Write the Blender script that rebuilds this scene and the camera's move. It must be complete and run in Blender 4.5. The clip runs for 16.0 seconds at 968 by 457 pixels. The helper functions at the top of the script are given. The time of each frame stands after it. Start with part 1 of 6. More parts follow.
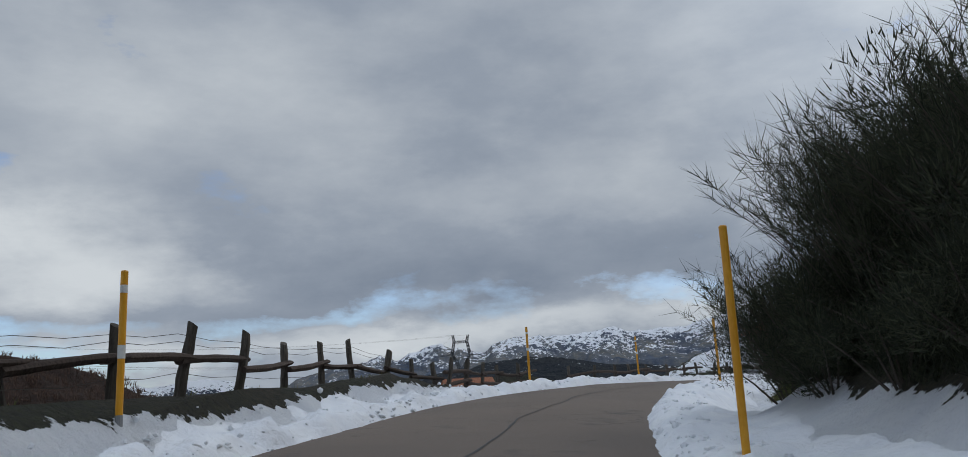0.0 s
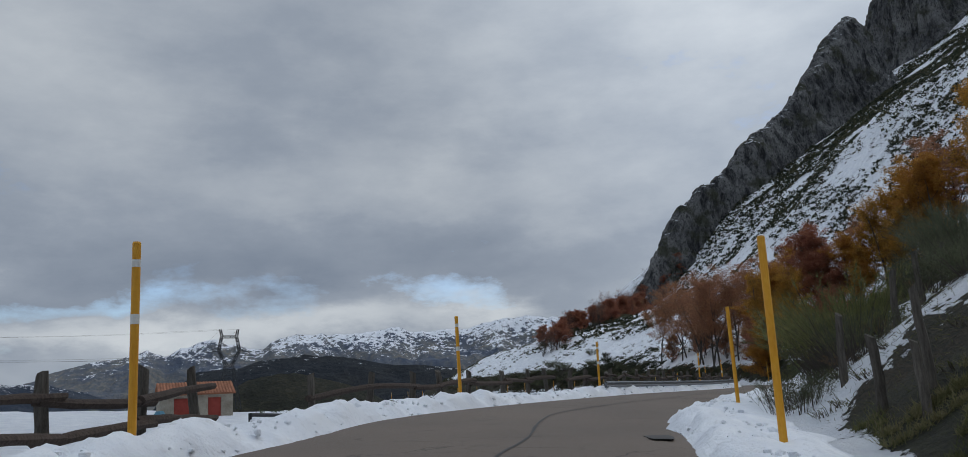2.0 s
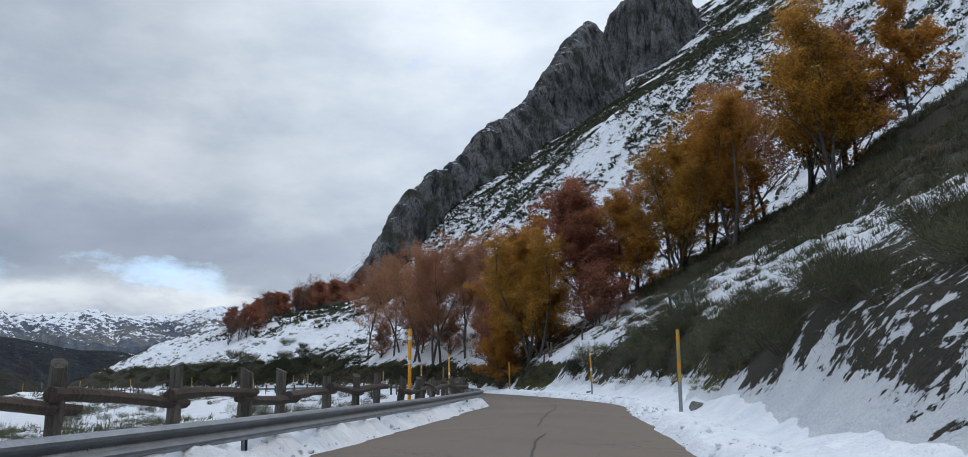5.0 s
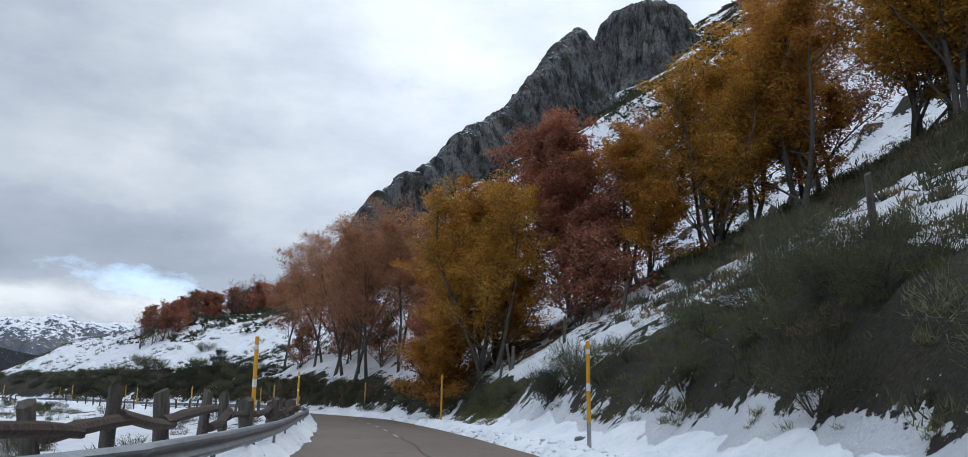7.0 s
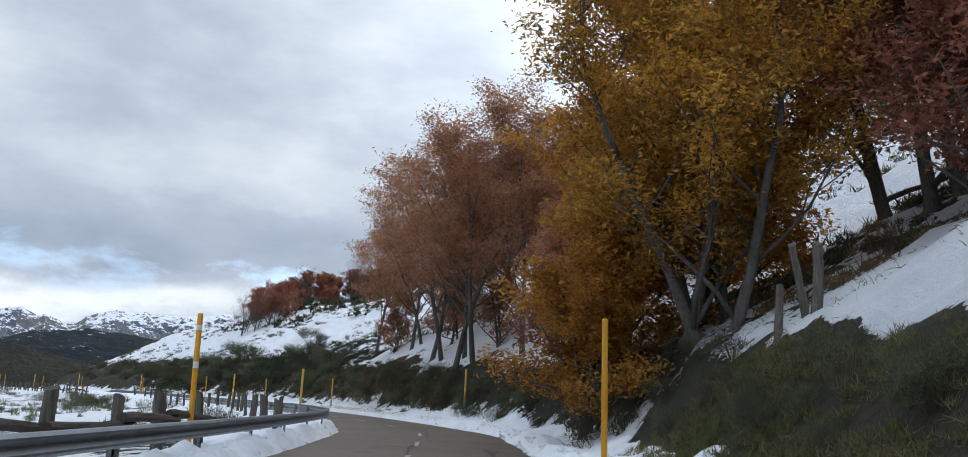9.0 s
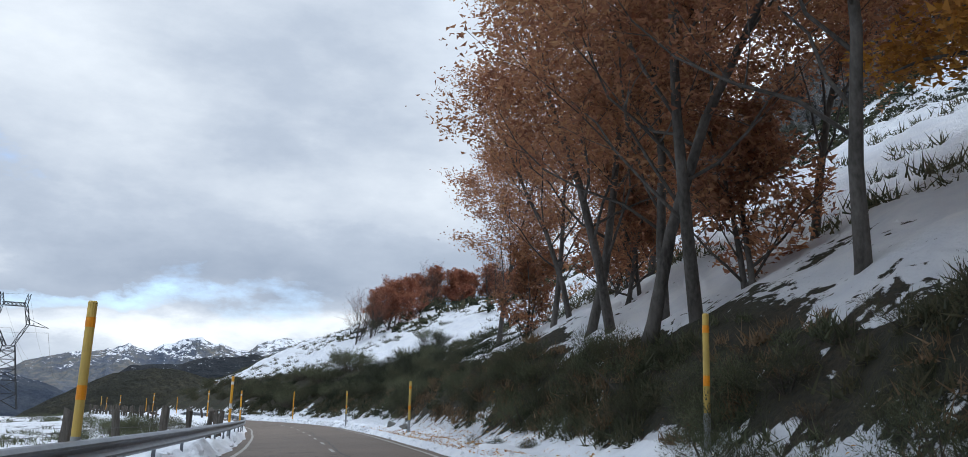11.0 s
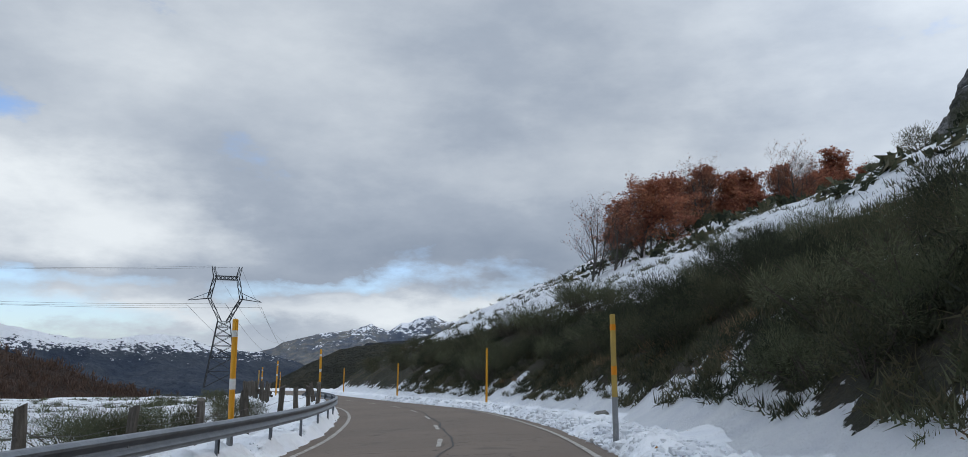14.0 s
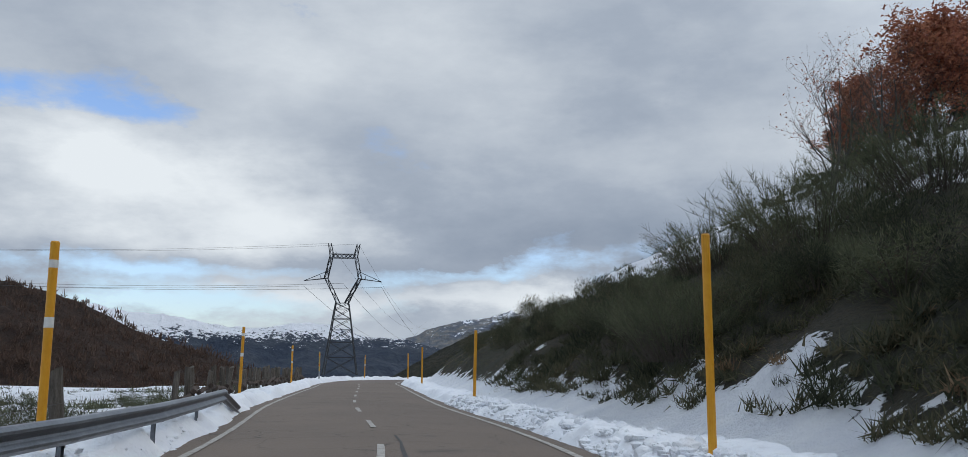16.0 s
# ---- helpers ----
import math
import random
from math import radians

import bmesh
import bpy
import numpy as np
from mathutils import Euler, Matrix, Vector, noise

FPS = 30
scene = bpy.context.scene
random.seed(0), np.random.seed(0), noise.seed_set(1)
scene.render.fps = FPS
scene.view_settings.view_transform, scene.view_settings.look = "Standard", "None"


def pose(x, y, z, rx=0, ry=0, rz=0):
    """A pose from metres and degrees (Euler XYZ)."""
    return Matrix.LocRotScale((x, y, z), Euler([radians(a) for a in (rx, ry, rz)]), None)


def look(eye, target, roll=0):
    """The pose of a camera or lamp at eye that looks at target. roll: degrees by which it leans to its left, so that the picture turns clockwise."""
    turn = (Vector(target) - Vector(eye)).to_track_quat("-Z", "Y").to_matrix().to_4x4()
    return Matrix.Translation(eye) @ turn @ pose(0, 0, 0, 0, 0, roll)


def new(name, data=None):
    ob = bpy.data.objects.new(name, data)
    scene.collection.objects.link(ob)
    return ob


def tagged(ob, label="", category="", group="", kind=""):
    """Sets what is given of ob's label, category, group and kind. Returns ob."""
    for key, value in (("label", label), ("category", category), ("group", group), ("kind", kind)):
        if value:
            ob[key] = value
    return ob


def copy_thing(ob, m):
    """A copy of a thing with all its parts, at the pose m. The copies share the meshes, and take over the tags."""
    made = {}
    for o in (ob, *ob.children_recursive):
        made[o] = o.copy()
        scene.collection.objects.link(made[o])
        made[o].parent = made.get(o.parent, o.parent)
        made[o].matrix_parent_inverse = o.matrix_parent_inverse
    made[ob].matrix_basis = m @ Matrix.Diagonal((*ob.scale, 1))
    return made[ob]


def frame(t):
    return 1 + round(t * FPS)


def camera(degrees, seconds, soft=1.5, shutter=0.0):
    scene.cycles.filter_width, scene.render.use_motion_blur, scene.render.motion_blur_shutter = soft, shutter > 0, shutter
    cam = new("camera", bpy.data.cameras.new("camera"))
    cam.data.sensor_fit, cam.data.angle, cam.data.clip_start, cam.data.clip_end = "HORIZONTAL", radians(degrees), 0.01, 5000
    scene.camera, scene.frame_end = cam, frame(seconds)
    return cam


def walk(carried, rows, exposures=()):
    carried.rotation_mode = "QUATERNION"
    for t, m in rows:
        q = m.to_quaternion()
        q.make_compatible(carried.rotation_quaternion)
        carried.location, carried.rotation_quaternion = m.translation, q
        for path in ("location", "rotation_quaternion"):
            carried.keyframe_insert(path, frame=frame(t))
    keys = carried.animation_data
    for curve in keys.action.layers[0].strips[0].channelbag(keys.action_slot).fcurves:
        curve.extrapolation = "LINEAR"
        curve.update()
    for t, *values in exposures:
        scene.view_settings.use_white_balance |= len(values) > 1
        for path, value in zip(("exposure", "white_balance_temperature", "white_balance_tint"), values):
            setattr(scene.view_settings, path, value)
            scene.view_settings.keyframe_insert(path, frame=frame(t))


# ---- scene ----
cam = camera(59.1, 16.0, soft=0.8)
# the drive: seconds, eye, target, lean
PATH = [
    (0, (3.288, 8.413, -0.876), (3.18, 10.368, -0.468), -3.4),
    (0.5, (3.19, 15.457, -0.703), (3.209, 17.414, -0.29), -3.4),
    (1, (3.379, 22.529, -0.375), (3.52, 24.482, 0.036), -2.9),
    (1.5, (4.038, 29.531, 0.059), (4.28, 31.476, 0.457), -2.9),
    (2, (5.149, 36.303, 0.413), (5.528, 38.229, 0.795), -2.8),
    (2.5, (6.828, 42.908, 0.645), (7.358, 44.803, 1.003), -4.0),
    (3, (8.97, 49.344, 0.92), (9.629, 51.2, 1.27), -4.0),
    (3.5, (11.494, 55.656, 1.021), (12.219, 57.486, 1.375), -2.2),
    (4, (14.685, 61.826, 1.12), (15.553, 63.594, 1.465), -2.0),
    (6.5, (35.969, 92.692, 1.177), (36.98, 94.377, 1.548), -0.3),
    (7, (40.302, 99.219, 1.207), (41.303, 100.902, 1.611), 1.3),
    (7.5, (44.614, 106.046, 1.202), (45.571, 107.756, 1.604), 0.3),
    (8, (48.638, 113.225, 1.306), (49.523, 114.976, 1.695), 2.3),
    (8.5, (52.36, 120.722, 1.322), (53.147, 122.518, 1.715), 2.5),
    (10.8, (64.514, 155.734, 1.199), (64.908, 157.656, 1.586), 1.9),
    (11, (65.287, 158.771, 1.201), (65.643, 160.693, 1.627), 1.4),
    (11.5, (66.471, 166.376, 1.344), (66.7, 168.321, 1.747), 0.3),
    (12, (66.735, 173.94, 1.307), (66.771, 175.903, 1.687), 1.6),
    (12.5, (66.53, 181.553, 1.353), (66.408, 183.517, 1.708), 1.4),
    (13, (66.40, 189.221, 1.301), (66.209, 191.177, 1.672), -0.2),
    (13.5, (66.231, 196.924, 1.29), (66.077, 198.886, 1.646), -1.0),
    (14, (66.022, 204.766, 1.253), (65.871, 206.728, 1.61), 0.5),
    (14.5, (65.75, 212.706, 1.232), (65.539, 214.665, 1.577), 0.5),
    (15, (65.203, 220.786, 1.232), (64.925, 222.738, 1.568), 0.9),
    (15.5, (64.207, 229.056, 1.245), (63.826, 230.993, 1.57), 0.3),
    (16, (62.669, 237.246, 1.274), (62.199, 239.163, 1.598), 0.4),
]

walk(cam, [(t, look(eye, target, roll)) for t, eye, target, roll in PATH],
     exposures=[(0.0, -0.56), (1.5, -0.62), (2.0, -0.58), (3.0, -0.42), (4.0, -0.18), (6.5, 0.10), (11.0, 0.34), (11.6, 0.34), (12.5, 0.06), (13.5, -0.12), (16.0, -0.18)])

# ================= world and sun =================
def node(tree, kind, **values):
    n = tree.nodes.new(kind)
    for key, value in values.items():
        if key in ("operation", "blend_type", "data_type", "noise_dimensions", "sky_type", "feature", "distance", "attribute_name",
                   "clamp", "sun_disc", "sun_elevation", "sun_rotation", "musgrave_type", "normalize", "clamp_factor"):
            if key == "operation": n.operation = value
            elif key == "blend_type": n.blend_type = value
            elif key == "data_type": n.data_type = value
            elif key == "sky_type": n.sky_type = value
            elif key == "feature": n.feature = value
            elif key == "attribute_name": n.attribute_name = value
            elif key == "sun_disc": n.sun_disc = value
            elif key == "sun_elevation": n.sun_elevation = value
            elif key == "sun_rotation": n.sun_rotation = value
        else:
            n.inputs[key.replace("_", " ")].default_value = value
    return n


def ramp(tree, stops):
    n = tree.nodes.new("ShaderNodeValToRGB")
    e = n.color_ramp.elements
    while len(e) < len(stops):
        e.new(0.5)
    for item, (p, c) in zip(e, stops):
        item.position = p
        item.color = (c, c, c, 1) if isinstance(c, (int, float)) else (*c, 1)
    return n


SUN_AZ, SUN_EL = radians(75), radians(38)
GLOW_AZ, GLOW_EL = radians(48), radians(32)
world = bpy.data.worlds.new("sky")
scene.world = world
world.use_nodes = True
wt = world.node_tree
wt.nodes.clear()
out = wt.nodes.new("ShaderNodeOutputWorld")
bg = wt.nodes.new("ShaderNodeBackground")
sky = node(wt, "ShaderNodeTexSky", sky_type="NISHITA", sun_disc=False, sun_elevation=SUN_EL, sun_rotation=SUN_AZ)
dim = wt.nodes.new("ShaderNodeVectorMath"); dim.operation = "MULTIPLY"; dim.inputs[1].default_value = (0.175, 0.190, 0.225)
wt.links.new(sky.outputs[0], dim.inputs[0])
tc = wt.nodes.new("ShaderNodeTexCoord")
sep = wt.nodes.new("ShaderNodeSeparateXYZ")
wt.links.new(tc.outputs["Generated"], sep.inputs[0])
lift = node(wt, "ShaderNodeMath", operation="MAXIMUM"); lift.inputs[1].default_value = 0.0
wt.links.new(sep.outputs[2], lift.inputs[0])
deck = node(wt, "ShaderNodeMath", operation="ADD"); deck.inputs[1].default_value = 0.38
wt.links.new(lift.outputs[0], deck.inputs[0])
comb = wt.nodes.new("ShaderNodeCombineXYZ")
for i in (0, 1):
    d = node(wt, "ShaderNodeMath", operation="DIVIDE")
    wt.links.new(sep.outputs[i], d.inputs[0]); wt.links.new(deck.outputs[0], d.inputs[1])
    wt.links.new(d.outputs[0], comb.inputs[i])
cover = node(wt, "ShaderNodeTexNoise", Scale=1.1, Detail=8.0, Roughness=0.52, Distortion=0.0)
shade = node(wt, "ShaderNodeTexNoise", Scale=1.15, Detail=6.0, Roughness=0.45, Distortion=0.0)
move = wt.nodes.new("ShaderNodeVectorMath"); move.operation = "ADD"; move.inputs[1].default_value = (3.1, 7.7, 0)
wt.links.new(comb.outputs[0], cover.inputs["Vector"])
wt.links.new(comb.outputs[0], move.inputs[0]); wt.links.new(move.outputs[0], shade.inputs["Vector"])


def wmath(op, a, b=0.0):
    n = wt.nodes.new("ShaderNodeMath"); n.operation = op
    for sock, v in zip(n.inputs, (a, b)):
        if isinstance(v, (int, float)): sock.default_value = v
        else: wt.links.new(v, sock)
    return n.outputs[0]


def wstep(lo, hi, v):
    n = wt.nodes.new("ShaderNodeMapRange"); n.interpolation_type = "SMOOTHSTEP"
    n.inputs["From Min"].default_value, n.inputs["From Max"].default_value = lo, hi
    wt.links.new(v, n.inputs["Value"])
    return n.outputs["Result"]


bearing = wmath("MULTIPLY", wmath("ARCTAN2", sep.outputs[0], sep.outputs[1]), 57.2958)
height = wmath("MULTIPLY", wmath("ARCSINE", sep.outputs[2]), 57.2958)
# billows push the bearing and height about, so that no cloud has a drawn edge
puff = wt.nodes.new("ShaderNodeTexNoise")
puff.inputs["Scale"].default_value, puff.inputs["Detail"].default_value, puff.inputs["Roughness"].default_value = 4.2, 8.0, 0.6
squash = wt.nodes.new("ShaderNodeVectorMath"); squash.operation = "MULTIPLY"; squash.inputs[1].default_value = (1.0, 1.0, 2.3)
wt.links.new(tc.outputs["Generated"], squash.inputs[0]); wt.links.new(squash.outputs[0], puff.inputs["Vector"])
psep = wt.nodes.new("ShaderNodeSeparateColor")
wt.links.new(puff.outputs["Color"], psep.inputs[0])
bearing = wmath("ADD", bearing, wmath("MULTIPLY", wmath("SUBTRACT", psep.outputs[0], 0.5), 30.0))
height = wmath("ADD", height, wmath("MULTIPLY", wmath("SUBTRACT", psep.outputs[1], 0.5), 9.0))


def mass(total, az, el, wide, high, amount):
    """Adds one soft cloud mass, or a gap where the amount is negative, at a bearing and height in degrees."""
    a = wmath("DIVIDE", wmath("SUBTRACT", bearing, az), wide)
    e = wmath("DIVIDE", wmath("SUBTRACT", height, el), high)
    g = wmath("EXPONENT", wmath("MULTIPLY", wmath("ADD", wmath("MULTIPLY", a, a), wmath("MULTIPLY", e, e)), -1.0))
    return wmath("ADD", total, wmath("MULTIPLY", g, amount))


tone = wmath("ADD", 0.525, wmath("MULTIPLY", wmath("SUBTRACT", shade.outputs["Fac"], 0.5), 0.55))
tone = wmath("ADD", tone, wmath("MULTIPLY", wmath("SUBTRACT", cover.outputs["Fac"], 0.5), 0.45))
tone = wmath("ADD", tone, wmath("MULTIPLY", wmath("SUBTRACT", psep.outputs[2], 0.5), 0.30))
for spot in [(-34, 10.5, 12, 3.4, 0.34), (-20, 20, 12, 6, 0.10), (24, 18, 12, 9, 0.06), (40, 30, 18, 10, 0.05), (3, 16.5, 7, 4.5, -0.08), (-12, 12, 8, 3, -0.05),
             (0, 9.3, 22, 2.0, -0.17), (-26, 7.0, 14, 1.0, -0.10), (-4, 5.0, 16, 1.1, 0.20), (10, 6.2, 4, 1.5, 0.24), (-24, 4.2, 16, 0.8, 0.15)]:
    tone = mass(tone, *spot)
dense = wmath("ADD", 0.77, wmath("ADD", wmath("MULTIPLY", wmath("SUBTRACT", cover.outputs["Fac"], 0.5), 0.35), wmath("MULTIPLY", wmath("SUBTRACT", psep.outputs[2], 0.5), 1.15)))
for spot in [(9.0, 7.4, 6.0, 1.9, -0.46), (-15, 6.6, 9, 1.2, -0.40), (-40, 15.8, 10, 2.0, -0.44), (-30, 3.6, 14, 1.5, -0.32), (-34, 6.2, 10, 1.0, -0.28), (-33, 23, 3, 2, -0.2)]:
    dense = mass(dense, *spot)
cmask = ramp(wt, [(0.38, 0.0), (0.60, 1.0)])
wt.links.new(dense, cmask.inputs[0])
ccol0 = ramp(wt, [(0.26, (0.235, 0.295, 0.395)), (0.50, (0.42, 0.485, 0.583)), (0.80, (0.89, 0.95, 1.0))])
wt.links.new(tone, ccol0.inputs[0])
# an overcast deck is brightest overhead and round the hidden sun
glow_dir = wt.nodes.new("ShaderNodeVectorMath"); glow_dir.operation = "DOT_PRODUCT"
glow_dir.inputs[1].default_value = (math.sin(GLOW_AZ) * math.cos(GLOW_EL), math.cos(GLOW_AZ) * math.cos(GLOW_EL), math.sin(GLOW_EL))
wt.links.new(tc.outputs["Generated"], glow_dir.inputs[0])
gain = wmath("ADD", 1.0, wmath("ADD", wmath("MULTIPLY", wstep(0.42, 1.0, sep.outputs[2]), 1.35), wmath("MULTIPLY", wstep(0.74, 1.0, glow_dir.outputs["Value"]), 0.40)))
ccol = wt.nodes.new("ShaderNodeVectorMath"); ccol.operation = "SCALE"
wt.links.new(ccol0.outputs[0], ccol.inputs[0]); wt.links.new(gain, ccol.inputs["Scale"])
mixw = wt.nodes.new("ShaderNodeMix"); mixw.data_type = "RGBA"
wt.links.new(cmask.outputs[0], mixw.inputs["Factor"])
wt.links.new(dim.outputs[0], mixw.inputs["A"]); wt.links.new(ccol.outputs[0], mixw.inputs["B"])
wt.links.new(mixw.outputs["Result"], bg.inputs["Color"])
bg.inputs["Strength"].default_value = 1.0
wt.links.new(bg.outputs[0], out.inputs[0])

sun_lamp = new("sun", bpy.data.lights.new("sun", "SUN"))
sun_lamp.data.energy, sun_lamp.data.angle, sun_lamp.data.color = 0.9, radians(25), (1.0, 0.95, 0.88)
sun_dir = Vector((math.sin(SUN_AZ) * math.cos(SUN_EL), math.cos(SUN_AZ) * math.cos(SUN_EL), math.sin(SUN_EL)))
sun_lamp.matrix_world = look(sun_dir * 100, (0, 0, 0))

# ================= materials =================
def material(name, rough=0.8, metal=0.0, spec=0.3):
    m = bpy.data.materials.new(name)
    m.use_nodes = True
    b = m.node_tree.nodes["Principled BSDF"]
    b.inputs["Roughness"].default_value, b.inputs["Metallic"].default_value = rough, metal
    b.inputs["Specular IOR Level"].default_value = spec
    return m, m.node_tree, b


def coords(t, scale=(1, 1, 1), space="Object"):
    c = t.nodes.new("ShaderNodeTexCoord")
    p = t.nodes.new("ShaderNodeMapping")
    p.inputs["Scale"].default_value = scale
    t.links.new(c.outputs[space], p.inputs[0])
    return p.outputs[0]


def noise_fac(t, vec, scale, detail=5.0, rough=0.55, distortion=0.0):
    n = node(t, "ShaderNodeTexNoise", Scale=scale, Detail=detail, Roughness=rough, Distortion=distortion)
    t.links.new(vec, n.inputs["Vector"])
    return n.outputs["Fac"]


def mix_col(t, fac, a, b):
    n = t.nodes.new("ShaderNodeMix"); n.data_type = "RGBA"
    for sock, v in ((n.inputs["Factor"], fac), (n.inputs["A"], a), (n.inputs["B"], b)):
        if isinstance(v, tuple): sock.default_value = (*v, 1)
        elif isinstance(v, (int, float)): sock.default_value = v
        else: t.links.new(v, sock)
    return n.outputs["Result"]


def math_node(t, op, a, b=0.0, clamp=False):
    n = t.nodes.new("ShaderNodeMath"); n.operation = op; n.use_clamp = clamp
    for sock, v in zip(n.inputs, (a, b)):
        if isinstance(v, (int, float)): sock.default_value = v
        else: t.links.new(v, sock)
    return n.outputs[0]


def bump(t, b, height, strength, dist):
    n = t.nodes.new("ShaderNodeBump")
    n.inputs["Strength"].default_value, n.inputs["Distance"].default_value = strength, dist
    t.links.new(height, n.inputs["Height"])
    t.links.new(n.outputs[0], b.inputs["Normal"])


def ramped(t, fac, stops):
    r = ramp(t, stops)
    t.links.new(fac, r.inputs[0])
    return r.outputs[0]


def plain(name, a, b, scale=4.0, rough=0.8, metal=0.0, relief=0.0, stretch=(1, 1, 1), spec=0.3, random_amount=0.0, islands=False):
    """A surface of two close tones with grain at two scales."""
    m, t, bs = material(name, rough, metal, spec)
    v = coords(t, stretch)
    f1, f2 = noise_fac(t, v, scale, 6), noise_fac(t, v, scale * 9, 4)
    f = math_node(t, "ADD", math_node(t, "MULTIPLY", f1, 0.6), math_node(t, "MULTIPLY", f2, 0.4))
    f = ramped(t, f, [(0.35, 0.0), (0.65, 1.0)])
    c = mix_col(t, f, a, b)
    if random_amount:
        if islands:
            g = t.nodes.new("ShaderNodeNewGeometry"); r = g.outputs["Random Per Island"]
        else:
            g = t.nodes.new("ShaderNodeObjectInfo"); r = g.outputs["Random"]
        h = t.nodes.new("ShaderNodeHueSaturation")
        t.links.new(math_node(t, "ADD", math_node(t, "MULTIPLY", r, random_amount), 1 - random_amount / 2), h.inputs["Value"])
        t.links.new(c, h.inputs["Color"])
        c = h.outputs[0]
    t.links.new(c, bs.inputs["Base Color"])
    if relief:
        bump(t, bs, f2, 0.6, relief)
    return m


def snow_nodes(t, vec):
    """Colour and relief of old snow."""
    f = noise_fac(t, vec, 0.9, 6)
    g = noise_fac(t, vec, 14.0, 5)
    c = mix_col(t, ramped(t, f, [(0.35, 0.0), (0.7, 1.0)]), (0.74, 0.77, 0.82), (0.86, 0.88, 0.90))
    return c, math_node(t, "ADD", math_node(t, "MULTIPLY", f, 1.5), math_node(t, "MULTIPLY", g, 0.25))


def make_ground():
    m, t, b = material("ground", 0.9)
    v = coords(t)
    grass = mix_col(t, ramped(t, noise_fac(t, v, 0.35, 6), [(0.4, 0.0), (0.6, 1.0)]), (0.042, 0.044, 0.023), (0.070, 0.053, 0.034))
    grass = mix_col(t, ramped(t, noise_fac(t, v, 9.0, 5), [(0.35, 0.0), (0.7, 1.0)]), (0.026, 0.026, 0.019), grass)
    snow, relief = snow_nodes(t, v)
    att = t.nodes.new("ShaderNodeAttribute"); att.attribute_name = "cover"
    patch = math_node(t, "ADD", math_node(t, "MULTIPLY", noise_fac(t, coords(t, (0.8, 1.25, 1.0)), 0.17, 9, 0.62, 0.5), 0.46), math_node(t, "MULTIPLY", noise_fac(t, v, 1.0, 7, 0.62), 0.34))
    patch = math_node(t, "ADD", patch, math_node(t, "MULTIPLY", noise_fac(t, v, 3.6, 5, 0.6), 0.20))
    mask = ramped(t, math_node(t, "ADD", patch, math_node(t, "SUBTRACT", att.outputs["Fac"], 0.5)), [(0.497, 0.0), (0.508, 1.0)])
    t.links.new(mix_col(t, mask, grass, snow), b.inputs["Base Color"])
    h = math_node(t, "ADD", math_node(t, "MULTIPLY", mask, 1.2), math_node(t, "MULTIPLY", noise_fac(t, v, 6.0, 6, 0.7), 1.0))
    bump(t, b, h, 1.0, 0.22)
    return m


def make_snow(dirt=0.25):
    m, t, b = material("snow", 0.65, 0.0, 0.35)
    v = coords(t)
    c, h = snow_nodes(t, v)
    d = ramped(t, noise_fac(t, v, 2.5, 8, 0.7), [(0.56, 0.0), (0.72, dirt)])
    t.links.new(mix_col(t, d, c, (0.20, 0.17, 0.13)), b.inputs["Base Color"])
    h = math_node(t, "ADD", h, math_node(t, "MULTIPLY", noise_fac(t, v, 5.0, 6, 0.65), 0.8))
    bump(t, b, h, 0.9, 0.10)
    b.inputs["Subsurface Weight"].default_value = 0.0
    return m


def make_asphalt():
    m, t, b = material("asphalt", 0.72, 0.0, 0.4)
    v = coords(t)
    c = mix_col(t, ramped(t, noise_fac(t, v, 0.25, 6), [(0.35, 0.0), (0.65, 1.0)]), (0.098, 0.068, 0.046), (0.138, 0.099, 0.068))
    c = mix_col(t, ramped(t, noise_fac(t, v, 60.0, 3), [(0.4, 0.0), (0.75, 1.0)]), c, (0.17, 0.142, 0.12))
    crack = node(t, "ShaderNodeTexVoronoi", feature="DISTANCE_TO_EDGE", Scale=0.55)
    wob = t.nodes.new("ShaderNodeVectorMath"); wob.operation = "ADD"
    nz = node(t, "ShaderNodeTexNoise", Scale=1.6, Detail=5.0)
    t.links.new(v, nz.inputs["Vector"]); t.links.new(v, wob.inputs[0]); t.links.new(nz.outputs["Color"], wob.inputs[1])
    t.links.new(wob.outputs[0], crack.inputs["Vector"])
    line = ramped(t, crack.outputs["Distance"], [(0.0, 1.0), (0.012, 0.0)])
    line = math_node(t, "MULTIPLY", line, ramped(t, noise_fac(t, v, 0.18, 3), [(0.50, 0.0), (0.58, 1.0)]))
    c = mix_col(t, line, c, (0.025, 0.022, 0.02))
    wet = ramped(t, noise_fac(t, v, 0.5, 5, 0.6), [(0.60, 0.0), (0.70, 0.6)])
    c = mix_col(t, wet, c, (0.035, 0.030, 0.027))
    t.links.new(c, b.inputs["Base Color"])
    bump(t, b, math_node(t, "SUBTRACT", noise_fac(t, v, 55.0, 4), math_node(t, "MULTIPLY", line, 1.5)), 0.5, 0.012)
    return m


